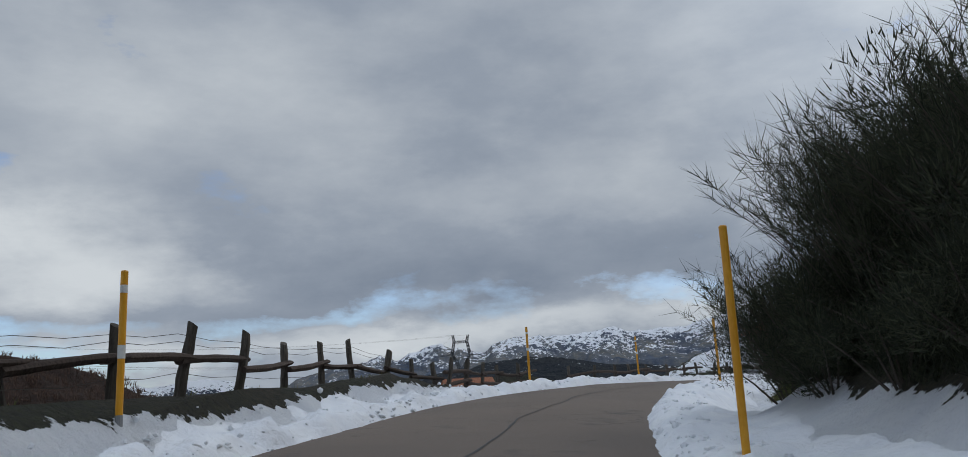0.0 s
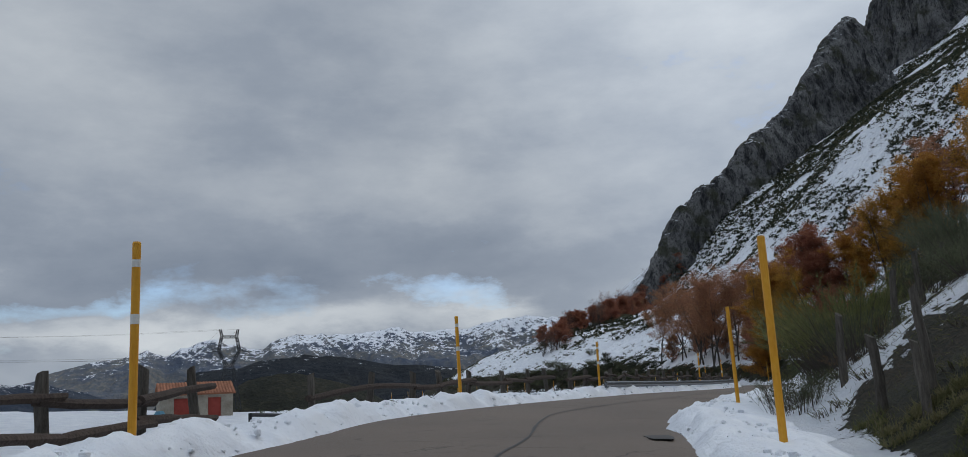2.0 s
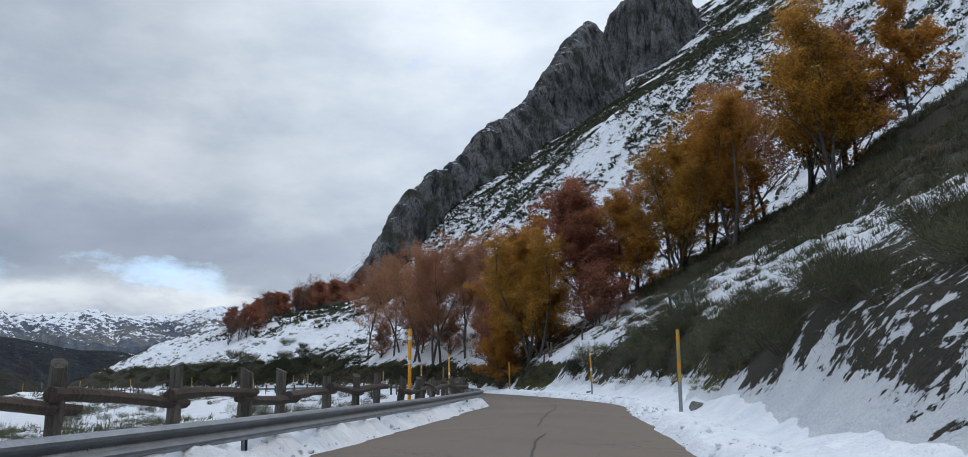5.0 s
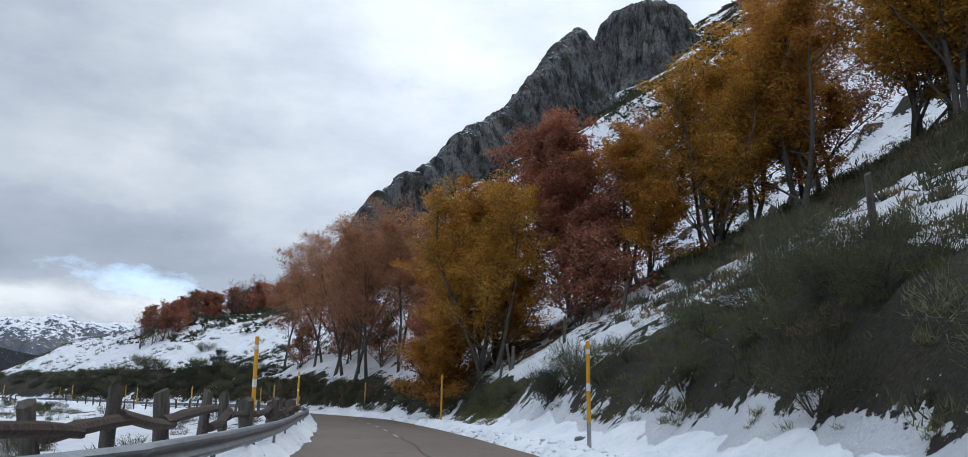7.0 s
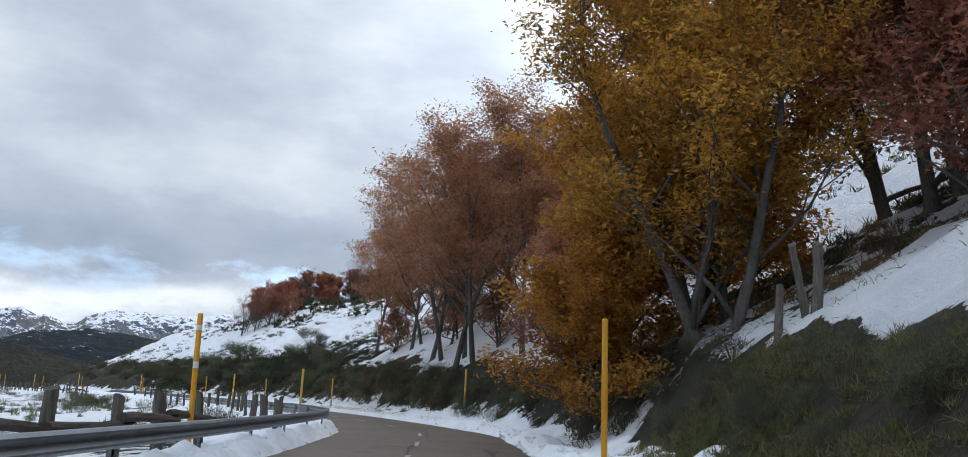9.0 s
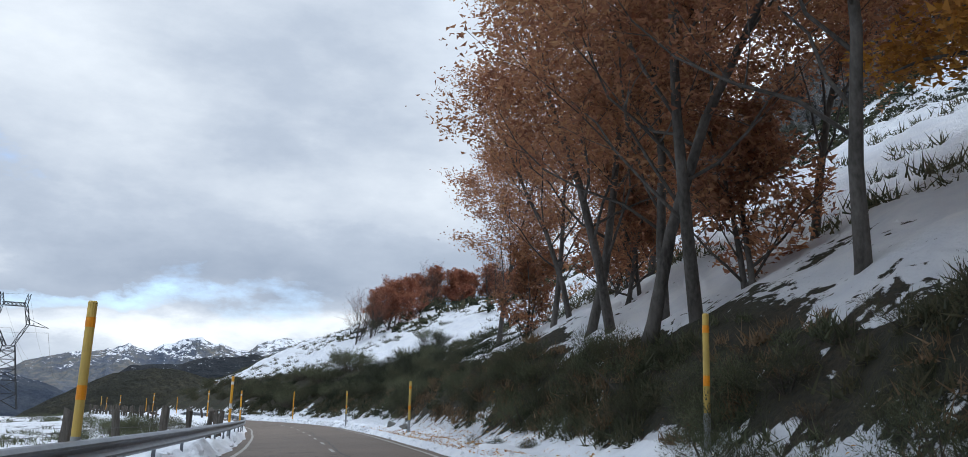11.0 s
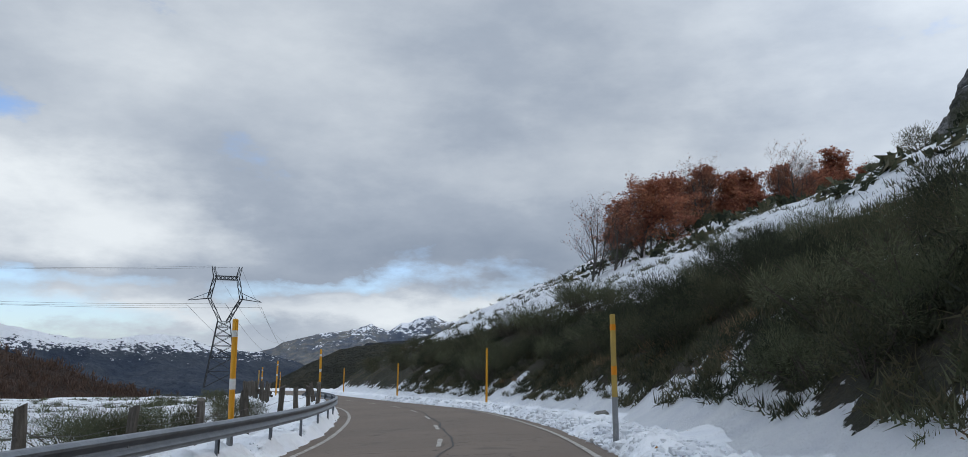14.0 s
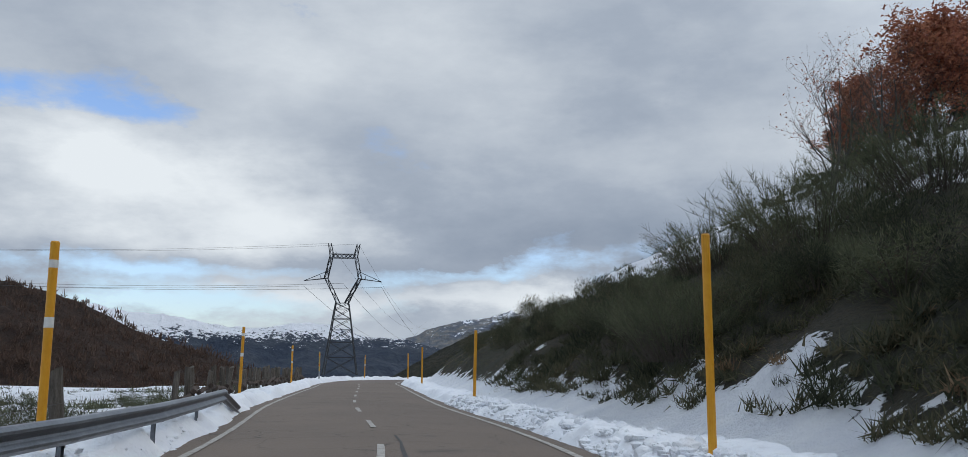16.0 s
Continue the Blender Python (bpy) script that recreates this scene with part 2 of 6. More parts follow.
def make_rock():
    m, t, b = material("rock", 0.9)
    v = coords(t)
    c = mix_col(t, ramped(t, noise_fac(t, v, 0.06, 8, 0.65), [(0.35, 0.0), (0.65, 1.0)]), (0.115, 0.117, 0.12), (0.27, 0.27, 0.262))
    # near-black streaks and pits paint the shade of crevices into the rock colour
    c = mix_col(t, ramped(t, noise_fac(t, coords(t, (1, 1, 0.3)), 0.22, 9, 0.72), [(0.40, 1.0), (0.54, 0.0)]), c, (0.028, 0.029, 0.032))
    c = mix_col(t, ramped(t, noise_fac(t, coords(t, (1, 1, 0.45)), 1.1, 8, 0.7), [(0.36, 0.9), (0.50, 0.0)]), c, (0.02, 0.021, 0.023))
    c = mix_col(t, ramped(t, noise_fac(t, v, 0.09, 7, 0.65), [(0.53, 0.0), (0.62, 0.8)]), c, (0.055, 0.058, 0.035))
    g = t.nodes.new("ShaderNodeNewGeometry")
    s = t.nodes.new("ShaderNodeSeparateXYZ"); t.links.new(g.outputs["Normal"], s.inputs[0])
    f = math_node(t, "ADD", s.outputs[2], math_node(t, "MULTIPLY", noise_fac(t, v, 0.25, 7, 0.6), 0.7))
    snow = ramped(t, math_node(t, "MULTIPLY", f, 0.7), [(0.80, 0.0), (0.83, 1.0)])
    t.links.new(mix_col(t, snow, c, (0.76, 0.79, 0.84)), b.inputs["Base Color"])
    bump(t, b, noise_fac(t, v, 0.45, 8, 0.7), 1.0, 2.6)
    return m


def make_far(name, low, high, snow_from, snow_to, woods=(0.03, 0.035, 0.03), wood_scale=0.01):
    m, t, b = material(name, 0.95)
    v = coords(t)
    c = mix_col(t, ramped(t, noise_fac(t, v, wood_scale, 8, 0.65), [(0.42, 0.0), (0.58, 1.0)]), low, high)
    c = mix_col(t, ramped(t, noise_fac(t, v, wood_scale * 7, 6, 0.7), [(0.45, 0.55), (0.62, 0.0)]), c, woods)
    p = t.nodes.new("ShaderNodeNewGeometry")
    s = t.nodes.new("ShaderNodeSeparateXYZ"); t.links.new(p.outputs["Position"], s.inputs[0])
    sn = t.nodes.new("ShaderNodeSeparateXYZ"); t.links.new(p.outputs["Normal"], sn.inputs[0])
    h = math_node(t, "DIVIDE", math_node(t, "SUBTRACT", s.outputs[2], snow_from), snow_to - snow_from)
    h = math_node(t, "ADD", h, math_node(t, "MULTIPLY", math_node(t, "SUBTRACT", noise_fac(t, v, wood_scale * 2.5, 9, 0.7), 0.5), 2.6))
    h = math_node(t, "ADD", h, math_node(t, "MULTIPLY", math_node(t, "SUBTRACT", noise_fac(t, v, wood_scale * 11, 6, 0.7), 0.5), 3.2))
    h = math_node(t, "ADD", h, math_node(t, "MULTIPLY", math_node(t, "SUBTRACT", sn.outputs[2], 0.75), 1.2))
    t.links.new(mix_col(t, ramped(t, h, [(0.45, 0.0), (0.6, 1.0)]), c, (0.80, 0.83, 0.88)), b.inputs["Base Color"])
    bump(t, b, noise_fac(t, v, wood_scale * 4, 8, 0.7), 1.0, 18.0)
    return m


def make_leaf(name, a, b_, c_):
    m, t, b = material(name, 0.65, 0.0, 0.25)
    g = t.nodes.new("ShaderNodeNewGeometry")
    v = coords(t)
    f = math_node(t, "ADD", math_node(t, "MULTIPLY", g.outputs["Random Per Island"], 0.55), math_node(t, "MULTIPLY", noise_fac(t, v, 0.38, 3), 1.15))
    col = ramped(t, math_node(t, "MULTIPLY", f, 0.8), [(0.38, a), (0.66, b_), (0.92, c_)])
    t.links.new(col, b.inputs["Base Color"])
    tr = t.nodes.new("ShaderNodeBsdfTranslucent")
    t.links.new(col, tr.inputs[0])
    mx = t.nodes.new("ShaderNodeMixShader"); mx.inputs[0].default_value = 0.5
    o = t.nodes["Material Output"]
    t.links.new(b.outputs[0], mx.inputs[1]); t.links.new(tr.outputs[0], mx.inputs[2]); t.links.new(mx.outputs[0], o.inputs[0])
    return m


GROUND, SNOW, ASPHALT, ROCK = make_ground(), make_snow(), make_asphalt(), make_rock()
YELLOW = plain("yellow_paint", (0.62, 0.27, 0.012), (0.72, 0.36, 0.03), 3.0, 0.45, 0, 0, (1, 1, 0.4), 0.4, 0.25)
BAND = plain("reflective_band", (0.62, 0.62, 0.60), (0.75, 0.75, 0.72), 20, 0.4)
GALV = plain("galvanised_steel", (0.13, 0.145, 0.165), (0.22, 0.24, 0.265), 3.0, 0.42, 0.75, 0.002, (1, 1, 1), 0.5)
GREYPIPE = plain("grey_steel", (0.24, 0.25, 0.26), (0.36, 0.37, 0.38), 6.0, 0.55, 0.5)
WOOD = plain("weathered_wood", (0.045, 0.038, 0.032), (0.145, 0.13, 0.11), 5.0, 0.9, 0, 0.012, (4, 4, 0.5), 0.2, 0.5)
DARKWOOD = plain("dark_rail_wood", (0.035, 0.026, 0.022), (0.105, 0.08, 0.065), 5.0, 0.9, 0, 0.012, (4, 4, 0.6), 0.2, 0.4)
BARK = plain("beech_bark", (0.042, 0.038, 0.034), (0.14, 0.13, 0.118), 1.6, 0.9, 0, 0.01, (1, 1, 0.5), 0.2)
TWIG = plain("twig_wood", (0.05, 0.04, 0.033), (0.10, 0.085, 0.07), 5.0, 0.9)
WIRE = plain("fence_wire", (0.08, 0.075, 0.07), (0.13, 0.12, 0.11), 5.0, 0.6, 0.6)
PYLON = plain("pylon_steel", (0.025, 0.027, 0.03), (0.05, 0.052, 0.055), 1.0, 0.6, 0.4)
LINE = plain("road_paint", (0.20, 0.18, 0.155), (0.50, 0.48, 0.44), 5.0, 0.7, 0, 0.002)
PATCH = plain("tar_patch", (0.022, 0.02, 0.018), (0.045, 0.04, 0.036), 6.0, 0.6, 0, 0.004)
STONE = plain("field_stone", (0.10, 0.095, 0.085), (0.26, 0.25, 0.225), 2.5, 0.9, 0, 0.03, (1, 1, 1), 0.2, 0.3)
TILE = plain("clay_tile", (0.26, 0.105, 0.06), (0.42, 0.20, 0.12), 2.0, 0.85, 0, 0.01, (1, 1, 1), 0.2, 0.4)
REDDOOR = plain("red_door_paint", (0.25, 0.04, 0.03), (0.36, 0.07, 0.05), 2.0, 0.7)
PLASTER = plain("lime_wall", (0.24, 0.21, 0.165), (0.44, 0.40, 0.33), 1.2, 0.9, 0, 0.02)
BLUETARP = plain("blue_plastic", (0.05, 0.16, 0.24), (0.10, 0.26, 0.34), 4.0, 0.5)
LEAF_RED = make_leaf("leaf_red_brown", (0.22, 0.10, 0.066), (0.37, 0.18, 0.105), (0.50, 0.28, 0.145))
LEAF_RUSSET = make_leaf("leaf_russet", (0.19, 0.072, 0.052), (0.33, 0.128, 0.08), (0.45, 0.205, 0.115))
LEAF_ORANGE = make_leaf("leaf_orange", (0.24, 0.115, 0.036), (0.46, 0.215, 0.048), (0.60, 0.33, 0.06))
LEAF_YELLOW = make_leaf("leaf_yellow_green", (0.13, 0.10, 0.032), (0.43, 0.228, 0.045), (0.66, 0.345, 0.055))
LEAF_BROOM = make_leaf("broom_green", (0.052, 0.062, 0.036), (0.092, 0.104, 0.06), (0.16, 0.165, 0.10))
# olive broom, lighter than the broom green: the light on it is coloured in
LEAF_OLIVE = make_leaf("broom_olive_lit", (0.085, 0.095, 0.035), (0.15, 0.16, 0.06), (0.24, 0.23, 0.10))
LEAF_DARK = make_leaf("heather_dark", (0.038, 0.045, 0.029), (0.070, 0.074, 0.043), (0.125, 0.112, 0.068))
# near-black copy of the broom green: shade inside dense bushes is in the colour
LEAF_SHADE = make_leaf("broom_green_shaded", (0.018, 0.024, 0.016), (0.034, 0.041, 0.025), (0.07, 0.076, 0.046))
LEAF_BROWN = make_leaf("dead_bracken", (0.095, 0.064, 0.042), (0.17, 0.115, 0.068), (0.27, 0.185, 0.11))
BARE_WOOD = make_leaf("bare_wood", (0.06, 0.04, 0.034), (0.10, 0.065, 0.05), (0.15, 0.10, 0.075))
GRASS = make_leaf("winter_grass", (0.07, 0.080, 0.030), (0.125, 0.13, 0.05), (0.22, 0.19, 0.10))

# ================= plan =================
def val_noise(x, y, seed=0):
    x, y = np.asarray(x, float), np.asarray(y, float)
    xi, yi = np.floor(x), np.floor(y)
    u, v = x - xi, y - yi
    u, v = u * u * (3 - 2 * u), v * v * (3 - 2 * v)
    def h(a, b):
        s = np.sin(a * 127.1 + b * 311.7 + seed * 74.7) * 43758.5453
        return s - np.floor(s)
    return (h(xi, yi) * (1 - u) + h(xi + 1, yi) * u) * (1 - v) + (h(xi, yi + 1) * (1 - u) + h(xi + 1, yi + 1) * u) * v


def fbm(x, y, octaves=5, seed=0, ridged=False):
    total, amp, norm = 0.0, 1.0, 0.0
    for k in range(octaves):
        n = val_noise(np.asarray(x) * 2 ** k + 17.3 * k, np.asarray(y) * 2 ** k - 9.1 * k, seed + k)
        n = 1 - np.abs(2 * n - 1) if ridged else 2 * n - 1
        total, norm, amp = total + amp * n, norm + amp, amp * 0.5
    return total / norm


def step(a, b, x):
    t = np.clip((np.asarray(x, float) - a) / (b - a), 0, 1)
    return t * t * (3 - 2 * t)


def spline(points, spacing):
    """A smooth line through the points, resampled at even spacing (Catmull-Rom)."""
    p = np.array(points, float)
    p = np.vstack([2 * p[0] - p[1], p, 2 * p[-1] - p[-2]])
    fine = []
    for i in range(1, len(p) - 2):
        for t in np.linspace(0, 1, 24, endpoint=False):
            a, b, c, d = p[i - 1], p[i], p[i + 1], p[i + 2]
            fine.append(0.5 * (2 * b + (c - a) * t + (2 * a - 5 * b + 4 * c - d) * t ** 2 + (3 * b - a - 3 * c + d) * t ** 3))
    fine.append(p[-2])
    fine = np.array(fine)
    s = np.r_[0, np.cumsum(np.linalg.norm(np.diff(fine[:, :2], axis=0), axis=1))]
    at = np.arange(0, s[-1], spacing)
    return np.stack([np.interp(at, s, fine[:, k]) for k in range(3)], 1)


LANE, CAR_EYE = 1.35, 1.30
drive = np.array([eye for _, eye, _, _ in PATH])
ahead = np.gradient(drive[:, :2], axis=0)
ahead /= np.linalg.norm(ahead, axis=1)[:, None]
mid = np.c_[drive[:, :2] + LANE * np.c_[-ahead[:, 1], ahead[:, 0]], drive[:, 2] - CAR_EYE]
mid[1:-1, 2] = (mid[:-2, 2] + mid[1:-1, 2] * 2 + mid[2:, 2]) / 4
BEFORE = [(7.0, -60.0, -4.4), (4.0, -30.0, -3.3), (2.4, -8.0, -2.5)]
AFTER = [(58.6, 247.6, -0.02), (50.4, 266.9, 0.0), (41.6, 289.6, 0.0), (34.6, 308.0, 0.0), (31.6, 324.0, 0.0), (35.0, 341.0, -0.3), (47.0, 354.0, -0.8)]
ROAD = spline(BEFORE + [tuple(m) for m in mid[::2]] + AFTER, 0.5)
ROAD_S = np.arange(len(ROAD)) * 0.5
HALVES = np.interp(ROAD_S, [0, 90, 145, 200, 265, 290, 1000], [3.25, 3.15, 3.1, 3.0, 3.05, 3.3, 3.3])
CROSS = np.interp(ROAD_S, [0, 60, 80, 142, 168, 195, 245, 278, 305, 330], [0.03, 0.03, 0.06, 0.06, 0.03, 0.0, 0.0, -0.05, -0.04, 0.0])  # left edge up in the first bend, right edge in the second
tan = np.gradient(ROAD[:, :2], axis=0)
tan /= np.linalg.norm(tan, axis=1)[:, None]
RIGHT = np.c_[tan[:, 1], -tan[:, 0]]
SHIFT = np.interp(ROAD_S, [0, 100, 120, 145, 167, 193, 215, 246, 270, 290, 310, 345, 370], [-0.25, -0.10, 0.10, 0.18, 0.30, 0.75, 1.08, 0.80, 0.55, -0.05, 0.15, 0.2, 0.0])
SHIFT = np.convolve(np.pad(SHIFT, 20, "edge"), np.ones(41) / 41, "valid")
ROAD[:, :2] += RIGHT * SHIFT[:, None]
ROAD[:, 2] += (LANE - SHIFT) * CROSS


def road_frame(x, y):
    """Distance along the road, offset to its right and road height, of points in the plan."""
    x, y = np.atleast_1d(np.asarray(x, float)).ravel(), np.atleast_1d(np.asarray(y, float)).ravel()
    coarse = ROAD[::4]
    best = np.empty(len(x), int)
    for i in range(0, len(x), 20000):
        d = (x[i:i + 20000, None] - coarse[None, :, 0]) ** 2 + (y[i:i + 20000, None] - coarse[None, :, 1]) ** 2
        best[i:i + 20000] = d.argmin(1) * 4
    for _ in range(2):
        best = np.clip(best + np.rint(((x - ROAD[best, 0]) * tan[best, 0] + (y - ROAD[best, 1]) * tan[best, 1]) / 0.5).astype(int), 0, len(ROAD) - 1)
    along = (x - ROAD[best, 0]) * tan[best, 0] + (y - ROAD[best, 1]) * tan[best, 1]
    side = (x - ROAD[best, 0]) * RIGHT[best, 0] + (y - ROAD[best, 1]) * RIGHT[best, 1]
    far = np.hypot(x - ROAD[best, 0], y - ROAD[best, 1])
    side = np.where(np.abs(along) > 1, np.sign(side) * far, side)
    lim = HALVES[best] + 0.8
    return ROAD_S[best], side, ROAD[best, 2] - np.clip(side, -lim, lim) * CROSS[best]


def half_at(s):
    return np.interp(s, ROAD_S, HALVES)


# the spur that climbs to the crag: foot, top and height along it
FOOT, CRAG = np.array([75.0, 300.0]), np.array([299.0, 456.0])
SPUR_LEN = float(np.linalg.norm(CRAG - FOOT))
SPUR_AHEAD = (CRAG - FOOT) / SPUR_LEN
SPUR_FAR = np.array([-SPUR_AHEAD[1], SPUR_AHEAD[0]])


def spur_bend(k):
    return np.interp(k, [0.10, 0.20, 0.39, 0.51, 0.62, 0.80, 1.0], [0, 12, 38, 29, 14, 5, 0])


def spur_crest(k):
    return np.interp(k, [-0.3, 0.0, 0.10, 0.25, 0.39, 0.45, 0.51, 0.62, 0.80, 1.0, 1.6], [-37, 12, 29, 45, 58, 68, 79, 98, 128, 165, 276])


def spur_frame(x, y):
    k = ((x - FOOT[0]) * SPUR_AHEAD[0] + (y - FOOT[1]) * SPUR_AHEAD[1]) / SPUR_LEN
    return k, (x - FOOT[0]) * SPUR_FAR[0] + (y - FOOT[1]) * SPUR_FAR[1] - spur_bend(k)


def ground(x, y):
    """Height of the ground, vectorised."""
    shape = np.shape(x)
    x, y = np.ravel(np.asarray(x, float)), np.ravel(np.asarray(y, float))
    s, side, rz = road_frame(x, y)
    lump = fbm(x / 5, y / 5, 4, 3)
    # right: cut bank, then the hillside
    half = half_at(s)
    r = np.maximum(side - half, 0)
    steep = step(125, 160, s) * (0.9 + 0.25 * fbm(s / 14, s * 0, 2, 8)) * (1 - 0.85 * step(285, 325, s))
    bank = 1.0 + 1.5 * steep
    up = bank * step(1.2, 4.6, r) + (0.58 - 0.06 * step(300, 345, s)) * np.maximum(r - 3.0, 0) + 0.42 * np.maximum(r - 95, 0) - 0.30 * np.clip(r - 34, 0, 70) * step(235, 290, s)
    up = up + (lump * 0.7 + (0.25 + 0.2 * step(160, 180, s)) * fbm(x / 1.7, y / 1.7, 4, 27)) * step(1.5, 5, r) + fbm(x / 24, y / 24, 4, 5) * 3.0 * step(10, 50, r)
    up = up - np.interp(s, [87, 94, 98, 107, 112, 120, 130], [0, 2.4, 2.5, 2.25, 1.6, 0.7, 0]) * step(1.2, 4.2, r) * step(70, 14, r)
    k, far = spur_frame(x, y)
    crest = spur_crest(k) + np.where(far > 0, -0.85 * far, -0.45 * far * step(0.35, 0.15, k) + step(0.15, 0.35, k) * (-(6 + 8 * step(0.8, 1.0, k)) * step(0, 12, -far) + 0.44 * np.maximum(-far - 22, 0))) + fbm(x / 16, y / 16, 4, 9) * 3
    cut = step(0.0, 0.1, k)
    right = up * (1 - cut) + cut * np.minimum(up, np.maximum(crest, -60))
    # left: verge, meadow and the valley
    l = np.maximum(-side - half, 0)
    down = -1.35 * (1 - np.exp(-np.maximum(l - 1.6, 0) / 7)) - 0.010 * l - 0.16 * np.maximum(l - 95, 0)
    hump = np.interp(s, [0, 84, 90, 96, 99, 103, 108, 128, 145, 175], [1.25, 1.1, 1.0, 1.15, 0.75, 0.2, -0.05, -0.05, 0.1, 0.0]) * step(0.9, 2.1, l) * step(15, 6.5, l)
    down = down + 2.5 * step(5, 75, l) * step(60, 95, s) * step(205, 165, s)
    down = down + hump + lump * 0.28 * step(2, 9, l) + fbm(x / 30, y / 30, 4, 6) * 1.4 * step(20, 70, l)
    left = np.maximum(down, -75 + fbm(x / 180, y / 180, 4, 2) * 18)
    z = np.where(side > 0, right, left)
    z = z - 0.10 * step(0.7, 0.1, np.abs(side) - half)
    z = z + rz * step(160, 60, np.abs(side))
    return z.reshape(shape)


def gz(x, y):
    return float(ground(np.array([x]), np.array([y]))[0])


def road_point(s, side):
    """Plan place at a distance along the road and an offset to its right."""
    i = int(np.clip(round(s / 0.5), 0, len(ROAD) - 1))
    p = ROAD[i, :2] + RIGHT[i] * side
    return float(p[0]), float(p[1]), float(ROAD[i, 2]), math.degrees(math.atan2(tan[i, 1], tan[i, 0]))


def s_at(x, y):
    return float(road_frame(x, y)[0][0])


# ================= mesh helpers =================
def mesh_of(name, verts, faces, mat, smooth=False):
    me = bpy.data.meshes.new(name)
    me.from_pydata([tuple(v) for v in verts] if not isinstance(verts, np.ndarray) else verts.tolist(), [], faces if not isinstance(faces, np.ndarray) else faces.tolist())
    for m in (mat if isinstance(mat, (list, tuple)) else [mat]):
        me.materials.append(m)
    if smooth:
        me.polygons.foreach_set("use_smooth", [True] * len(me.polygons))
    me.update()
    return me


def thing(name, me, label, category, group="", kind="", m=None):
    ob = tagged(new(name, me), label, category, group, kind)
    if m is not None:
        ob.matrix_world = m
    return ob


def part_of(parent, name, me, m=None, label=""):
    ob = new(name, me)
    ob.parent = parent
    if m is not None:
        ob.matrix_basis = m
    if label:
        ob["label"] = label
    return ob


def grid_faces(rows, cols):
    i = np.arange((rows - 1) * (cols - 1))
    r, c = i // (cols - 1), i % (cols - 1)
    a = r * cols + c
    return np.stack([a, a + 1, a + cols + 1, a + cols], 1)


class Soup:
    """Collects vertices and faces of one mesh."""
    def __init__(self):
        self.v, self.f = [], []

    def tube(self, pts, radii, sides=6, cap=True):
        pts = [Vector(p) for p in pts]
        n0 = len(self.v)
        for i, p in enumerate(pts):
            d = (pts[min(i + 1, len(pts) - 1)] - pts[max(i - 1, 0)]).normalized()
            a = d.orthogonal().normalized() if i == 0 else (a - d * a.dot(d)).normalized()
            b = d.cross(a)
            for k in range(sides):
                w = 2 * math.pi * k / sides
                self.v.append(tuple(p + (a * math.cos(w) + b * math.sin(w)) * radii[i]))
        for i in range(len(pts) - 1):
            for k in range(sides):
                q = n0 + i * sides
                self.f.append((q + k, q + (k + 1) % sides, q + sides + (k + 1) % sides, q + sides + k))
        if cap:
            self.f.append(tuple(n0 + k for k in reversed(range(sides))))
            self.f.append(tuple(n0 + (len(pts) - 1) * sides + k for k in range(sides)))
        return self

    def box(self, lo, hi, bevel=0.0):
        n0 = len(self.v)
        x0, y0, z0 = lo
        x1, y1, z1 = hi
        b = bevel
        if not b:
            self.v += [(x0, y0, z0), (x1, y0, z0), (x1, y1, z0), (x0, y1, z0), (x0, y0, z1), (x1, y0, z1), (x1, y1, z1), (x0, y1, z1)]
            self.f += [tuple(n0 + i for i in q) for q in ((3, 2, 1, 0), (4, 5, 6, 7), (0, 1, 5, 4), (1, 2, 6, 5), (2, 3, 7, 6), (3, 0, 4, 7))]
            return self
        for z, inset in ((z0, b), (z0 + b, 0), (z1 - b, 0), (z1, b)):
            self.v += [(x0 + inset, y0 + inset, z), (x1 - inset, y0 + inset, z), (x1 - inset, y1 - inset, z), (x0 + inset, y1 - inset, z)]
        for L in range(3):
            for k in range(4):
                q = n0 + 4 * L
                self.f.append((q + k, q + (k + 1) % 4, q + 4 + (k + 1) % 4, q + 4 + k))
        self.f += [tuple(n0 + i for i in (3, 2, 1, 0)), tuple(n0 + i for i in (12, 13, 14, 15))]
        return self

    def mesh(self, name, mat, smooth=False):
        return mesh_of(name, self.v, self.f, mat, smooth)


def leaf_mesh(name, centres, sizes, mat, rng, long=1.5, flat=0.0):
    """Many small leaves: one three-cornered blade each."""
    n = len(centres)
    a = rng.normal(size=(n, 3)); a[:, 2] *= (1 - flat)
    a /= np.linalg.norm(a, axis=1)[:, None]
    b = rng.normal(size=(n, 3)); b[:, 2] *= (1 - flat)
    b -= a * (a * b).sum(1)[:, None]
    b /= np.linalg.norm(b, axis=1)[:, None]
    s = np.asarray(sizes)[:, None] * np.ones((n, 1))
    v = np.stack([centres - a * s * long / 2 + b * s * 0.2, centres + b * s * 0.62, centres + a * s * long / 2 - b * s * 0.35], 1).reshape(-1, 3)
    return mesh_of(name, v, np.arange(3 * n).reshape(n, 3), mat)


